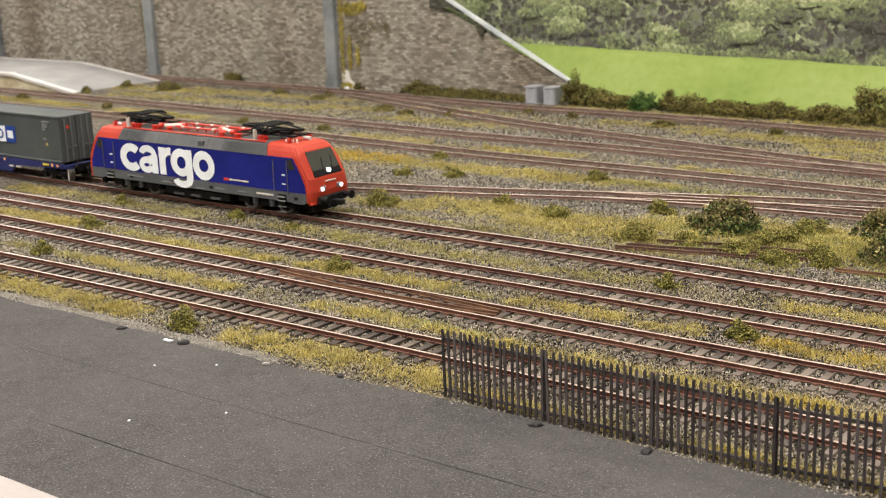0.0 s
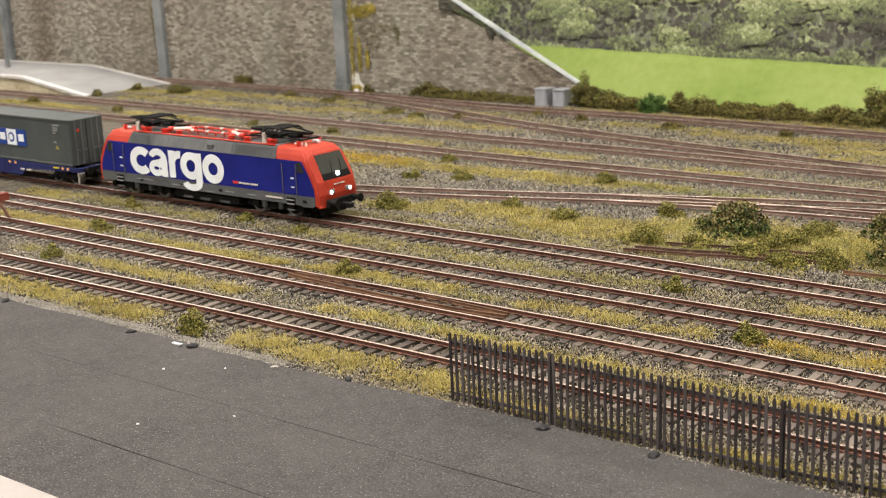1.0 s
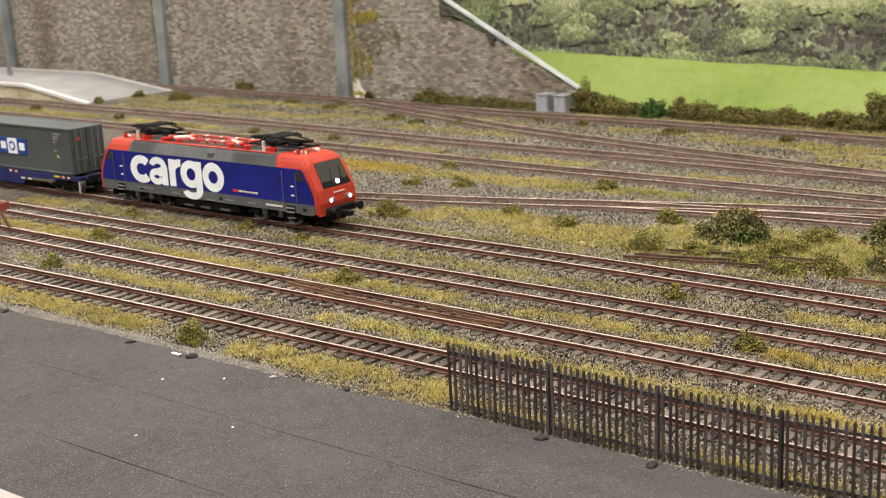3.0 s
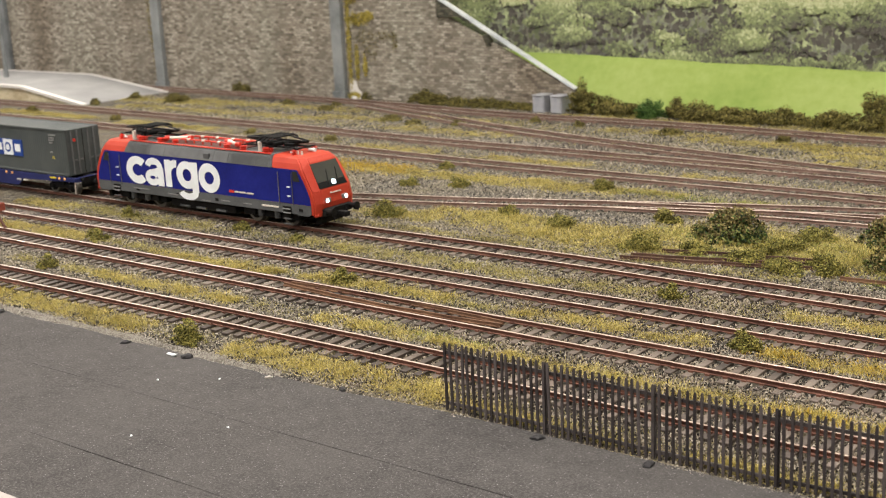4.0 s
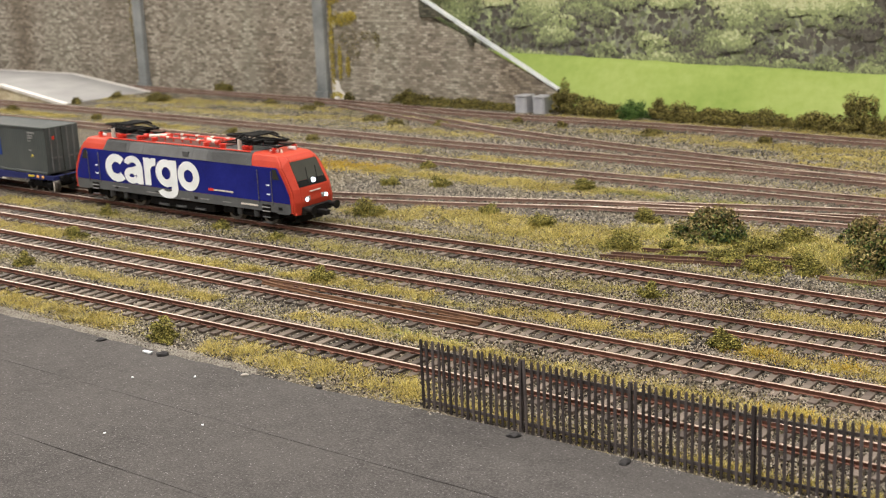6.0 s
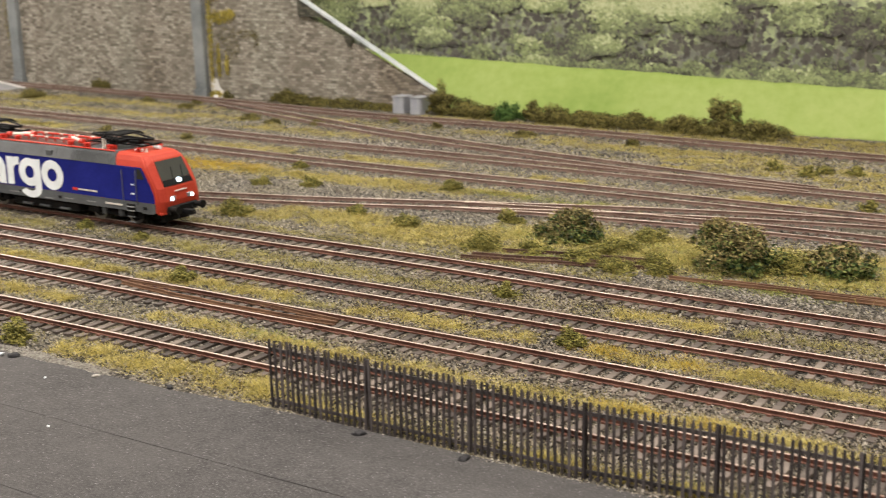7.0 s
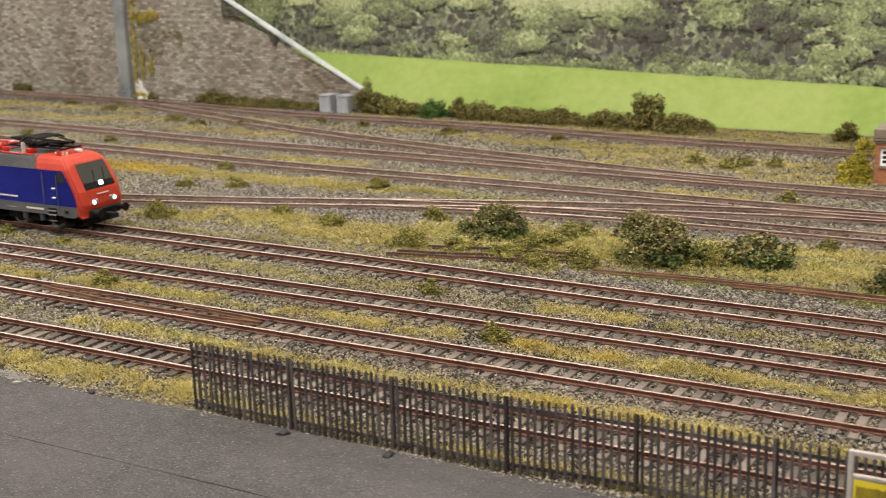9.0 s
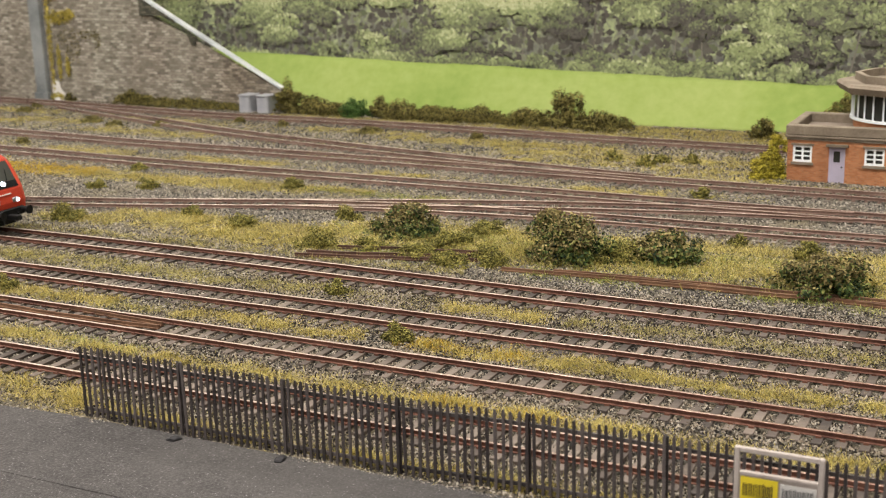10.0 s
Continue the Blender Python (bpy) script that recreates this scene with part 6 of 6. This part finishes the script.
YARD_STRIPS = [(0.62, 0.70, -0.0728, 0.0032), (0.70, 0.82, -0.0705, 0.0034), (0.56, 0.63, -0.0735, 0.0018), (0.18, 0.37, -0.068, 0.008), (0.43, 0.55, -0.0675, 0.009), (0.555, 0.605, -0.0705, 0.004), (0.66, 0.76, -0.071, 0.0032), (0.79, 0.95, -0.0695, 0.004), (0.27, 0.38, -0.018, 0.006), (0.43, 0.49, -0.017, 0.006), (0.50, 0.54, -0.0185, 0.005), (0.54, 0.80, -0.0195, 0.006), (0.8, 0.95, -0.018, 0.006)]
SIDING_STRIPS = [(0.10, 0.19, 0.032, 0.008), (0.26, 0.36, 0.029, 0.006), (0.377, 0.47, 0.035, 0.007), (0.51, 0.605, 0.035, 0.008), (0.635, 0.71, 0.035, 0.008), (0.71, 0.76, 0.035, 0.006), (0.764, 0.9, 0.034, 0.007), (0.05, 0.10, 0.085, 0.008), (0.62, 0.67, 0.087, 0.007)]
OLIVE_STRIPS = [(0.11, 0.24, 0.088, 0.009), (0.30, 0.37, 0.089, 0.007), (0.35, 0.55, 0.088, 0.009), (0.68, 0.90, 0.086, 0.006), (0.19, 0.3, -0.018, 0.005), (0.70, 0.9, 0.0335, 0.006), (0.2, 0.5, 0.033, 0.004), (0.3, 0.6, 0.14, 0.006)]
MEADOW_STRIPS = [(0.30, 0.36, 0.168, 0.010), (0.34, 0.41, 0.186, 0.010), (0.38, 0.50, 0.178, 0.018), (0.42, 0.52, 0.160, 0.012), (0.50, 0.62, 0.188, 0.026), (0.55, 0.66, 0.215, 0.016), (0.60, 0.82, 0.184, 0.026), (0.69, 0.80, 0.228, 0.014), (0.8, 0.95, 0.19, 0.03)]
BACK_STRIPS = [(0.22, 0.39, 0.283, 0.013), (0.34, 0.46, 0.292, 0.009), (0.13, 0.21, 0.359, 0.010), (0.26, 0.35, 0.356, 0.009), (0.43, 0.47, 0.351, 0.008), (0.58, 0.64, 0.349, 0.008), (-0.03, 0.06, 0.475, 0.012), (0.09, 0.22, 0.445, 0.012), (0.08, 0.16, 0.505, 0.008), (0.28, 0.39, 0.503, 0.010),
               (0.48, 0.68, 0.46, 0.018), (0.50, 0.68, 0.43, 0.010), (-0.345, -0.18, 0.500, 0.018), (-0.254, -0.01, 0.516, 0.014), (-0.20, -0.07, 0.373, 0.010), (-0.48, -0.25, 0.378, 0.010), (-0.3, 0.0, 0.46, 0.012), (0.2, 0.5, 0.562, 0.008)]
BACK_STRIPS += [(0.38, 0.75, 0.582, 0.012), (0.55, 0.70, 0.575, 0.012), (0.42, 0.50, 0.482, 0.010), (0.20, 0.42, 0.284, 0.012), (0.37, 0.56, 0.487, 0.014), (0.44, 0.75, 0.552, 0.014), (0.62, 0.7, 0.41, 0.01)]
FUZZ_STRIPS = [(0.05, 0.62, 0.0885, 0.012), (0.05, 0.52, 0.034, 0.010), (0.60, 0.95, 0.087, 0.009), (0.25, 0.56, -0.017, 0.007), (0.55, 0.95, -0.018, 0.007), (0.55, 0.95, -0.066, 0.006), (0.15, 0.42, -0.068, 0.007)]
BACK_FUZZ = [(-0.1, 0.7, 0.352, 0.016), (-0.3, 0.6, 0.445, 0.022), (0.1, 0.75, 0.495, 0.022), (0.15, 0.55, 0.29, 0.016), (-0.4, 0.2, 0.505, 0.026), (0.5, 0.9, 0.24, 0.014), (0.35, 0.75, 0.40, 0.012), (0.35, 0.72, 0.572, 0.007), (-0.45, 0.1, 0.37, 0.014)]
GREEN_STRIPS = [(0.52, 0.60, 0.160, 0.012), (0.56, 0.64, 0.200, 0.014), (0.66, 0.70, 0.185, 0.010), (0.74, 0.80, 0.150, 0.008), (0.50, 0.62, 0.192, 0.016), (0.60, 0.72, 0.180, 0.020), (0.63, 0.70, 0.150, 0.008), (0.74, 0.86, 0.163, 0.010), (0.86, 0.95, -0.018, 0.006), (0.69, 0.78, 0.205, 0.012), (0.84, 0.95, -0.066, 0.006), (0.46, 0.53, -0.015, 0.005), (0.40, 0.52, 0.288, 0.007)]
GOLD_STRIPS = [(0.09, 0.24, 0.286, 0.016), (0.62, 0.68, 0.036, 0.006), (0.66, 0.72, -0.0195, 0.004)]
grass("straw_grass", "straw-yellow static grass along the yard and front track", YARD_STRIPS, STRAW, 15.0, 0.0043, 0.00016, 11)
grass("straw_grass", "straw-yellow static grass between the sidings", SIDING_STRIPS, STRAW, 14.0, 0.0043, 0.00016, 12)
grass("olive_grass", "short olive-green grass between the tracks", OLIVE_STRIPS, OLIVE, 9.0, 0.0041, 0.00014, 13)
grass("meadow_grass", "olive and straw meadow grass around the shrubs", MEADOW_STRIPS, OLIVE, 4.4, 0.0050, 0.0002, 14)
grass("meadow_grass", "straw-coloured grass through the meadow", MEADOW_STRIPS, STRAW, 3.6, 0.0050, 0.0002, 15)
grass("back_grass", "faded straw grass among the back tracks", BACK_STRIPS, STRAW, 4.0, 0.0032, 0.0003, 16)
grass("back_grass", "faded olive grass among the back tracks", BACK_STRIPS, OLIVE, 3.0, 0.0034, 0.0003, 17)
grass("olive_grass", "olive fibres mixed into the straw grass strips", YARD_STRIPS + SIDING_STRIPS, OLIVE, 4.5, 0.0045, 0.00015, 34)
grass("olive_grass", "thin olive grass spread over the ballast", FUZZ_STRIPS, OLIVE, 4.2, 0.0034, 0.00014, 31)
grass("back_grass", "thin faded grass spread over the far ballast", BACK_FUZZ, OLIVE, 1.3, 0.0030, 0.00028, 32)
grass("green_grass", "fresh green grass around the shrubs", GREEN_STRIPS, GREEN_GRASS, 3.0, 0.0046, 0.00018, 33)
grass("golden_grass", "golden yellow grass patches by the tracks", GOLD_STRIPS, GOLD, 3.6, 0.0048, 0.00025, 18)


# ---- ballast stones ----
def stones(count, x0, x1, y0, y1, r0, r1, seed, mat=STONE_CHIP):
    rnd = np.random.RandomState(seed)
    x, y = rnd.uniform(x0, x1, count), rnd.uniform(y0, y1, count)
    keep = np.ones(count, bool)
    keep &= x > 0.16 - (y + 0.05) * 0.9
    for c in LINES.values():
        d = np.abs(y - c)
        keep &= np.abs(d - 0.00825) > 0.0017
    x, y = x[keep], y[keep]
    z = np.array([ground_z(a, b) for a, b in zip(x, y)])
    n = len(x)
    r = rnd.uniform(r0, r1, (n, 1, 1))
    base = np.array([(1, 0, -0.5), (0, 1, -0.5), (-1, 0, -0.5), (0, -1, -0.5), (0.3, 0.2, 0.75), (-0.3, -0.2, 0.7)], float)
    a = rnd.uniform(0, 6.28, n)
    rot = np.zeros((n, 3, 3))
    rot[:, 0, 0], rot[:, 0, 1], rot[:, 1, 0], rot[:, 1, 1], rot[:, 2, 2] = np.cos(a), -np.sin(a), np.sin(a), np.cos(a), 1
    v = (base[None] * rnd.uniform(0.65, 1.25, (n, 6, 1)) + rnd.normal(0, 0.16, (n, 6, 3))) * r
    v = np.einsum("nij,nkj->nki", rot, v) + np.stack([x, y, z + rnd.uniform(-0.0001, 0.0004, n)], 1)[:, None]
    f = np.array([(0, 1, 4), (1, 2, 5), (1, 5, 4), (2, 3, 5), (3, 0, 4), (3, 4, 5)])
    faces = (f[None] + 6 * np.arange(n)[:, None, None]).reshape(-1, 3)
    return npmesh("ballast_stones", v.reshape(-1, 3), faces, [mat])


tagged(new("ballast_stones", stones(130000, 0.05, 0.95, -0.0775, 0.145, 0.00034, 0.00078, 21)), "loose grey ballast stones between the front tracks", "ballast", kind="stuff")
tagged(new("ballast_stones", stones(52000, -0.05, 0.9, 0.14, 0.42, 0.0005, 0.0008, 22)), "loose grey ballast stones between the back tracks", "ballast", kind="stuff")
tagged(new("ballast_stones", stones(95000, 0.50, 0.95, -0.0765, 0.135, 0.00034, 0.00075, 24, STONE_BROWN)), "loose dusty brown ballast stones beside the fence and front tracks", "ballast", kind="stuff")
tagged(new("ballast_stones", stones(56000, -0.5, 0.8, 0.41, 0.60, 0.0006, 0.0010, 27)), "loose grey ballast stones along the rearmost tracks", "ballast", kind="stuff")
tagged(new("edge_grit", stones(2600, 0.2, 0.95, -0.0830, -0.0765, 0.0003, 0.0006, 23)), "loose grit spilled along the asphalt edge", "grit", kind="stuff")
tagged(new("edge_sand", stones(17000, 0.19, 0.47, -0.0865, -0.0785, 0.0003, 0.0006, 25, GRIT)), "pale sandy band along the asphalt edge", "sand", kind="stuff")
tagged(new("edge_sand", stones(1300, 0.56, 0.9, -0.0812, -0.0785, 0.00025, 0.00045, 26, GRIT)), "pale sand at the foot of the fence", "sand", kind="stuff")
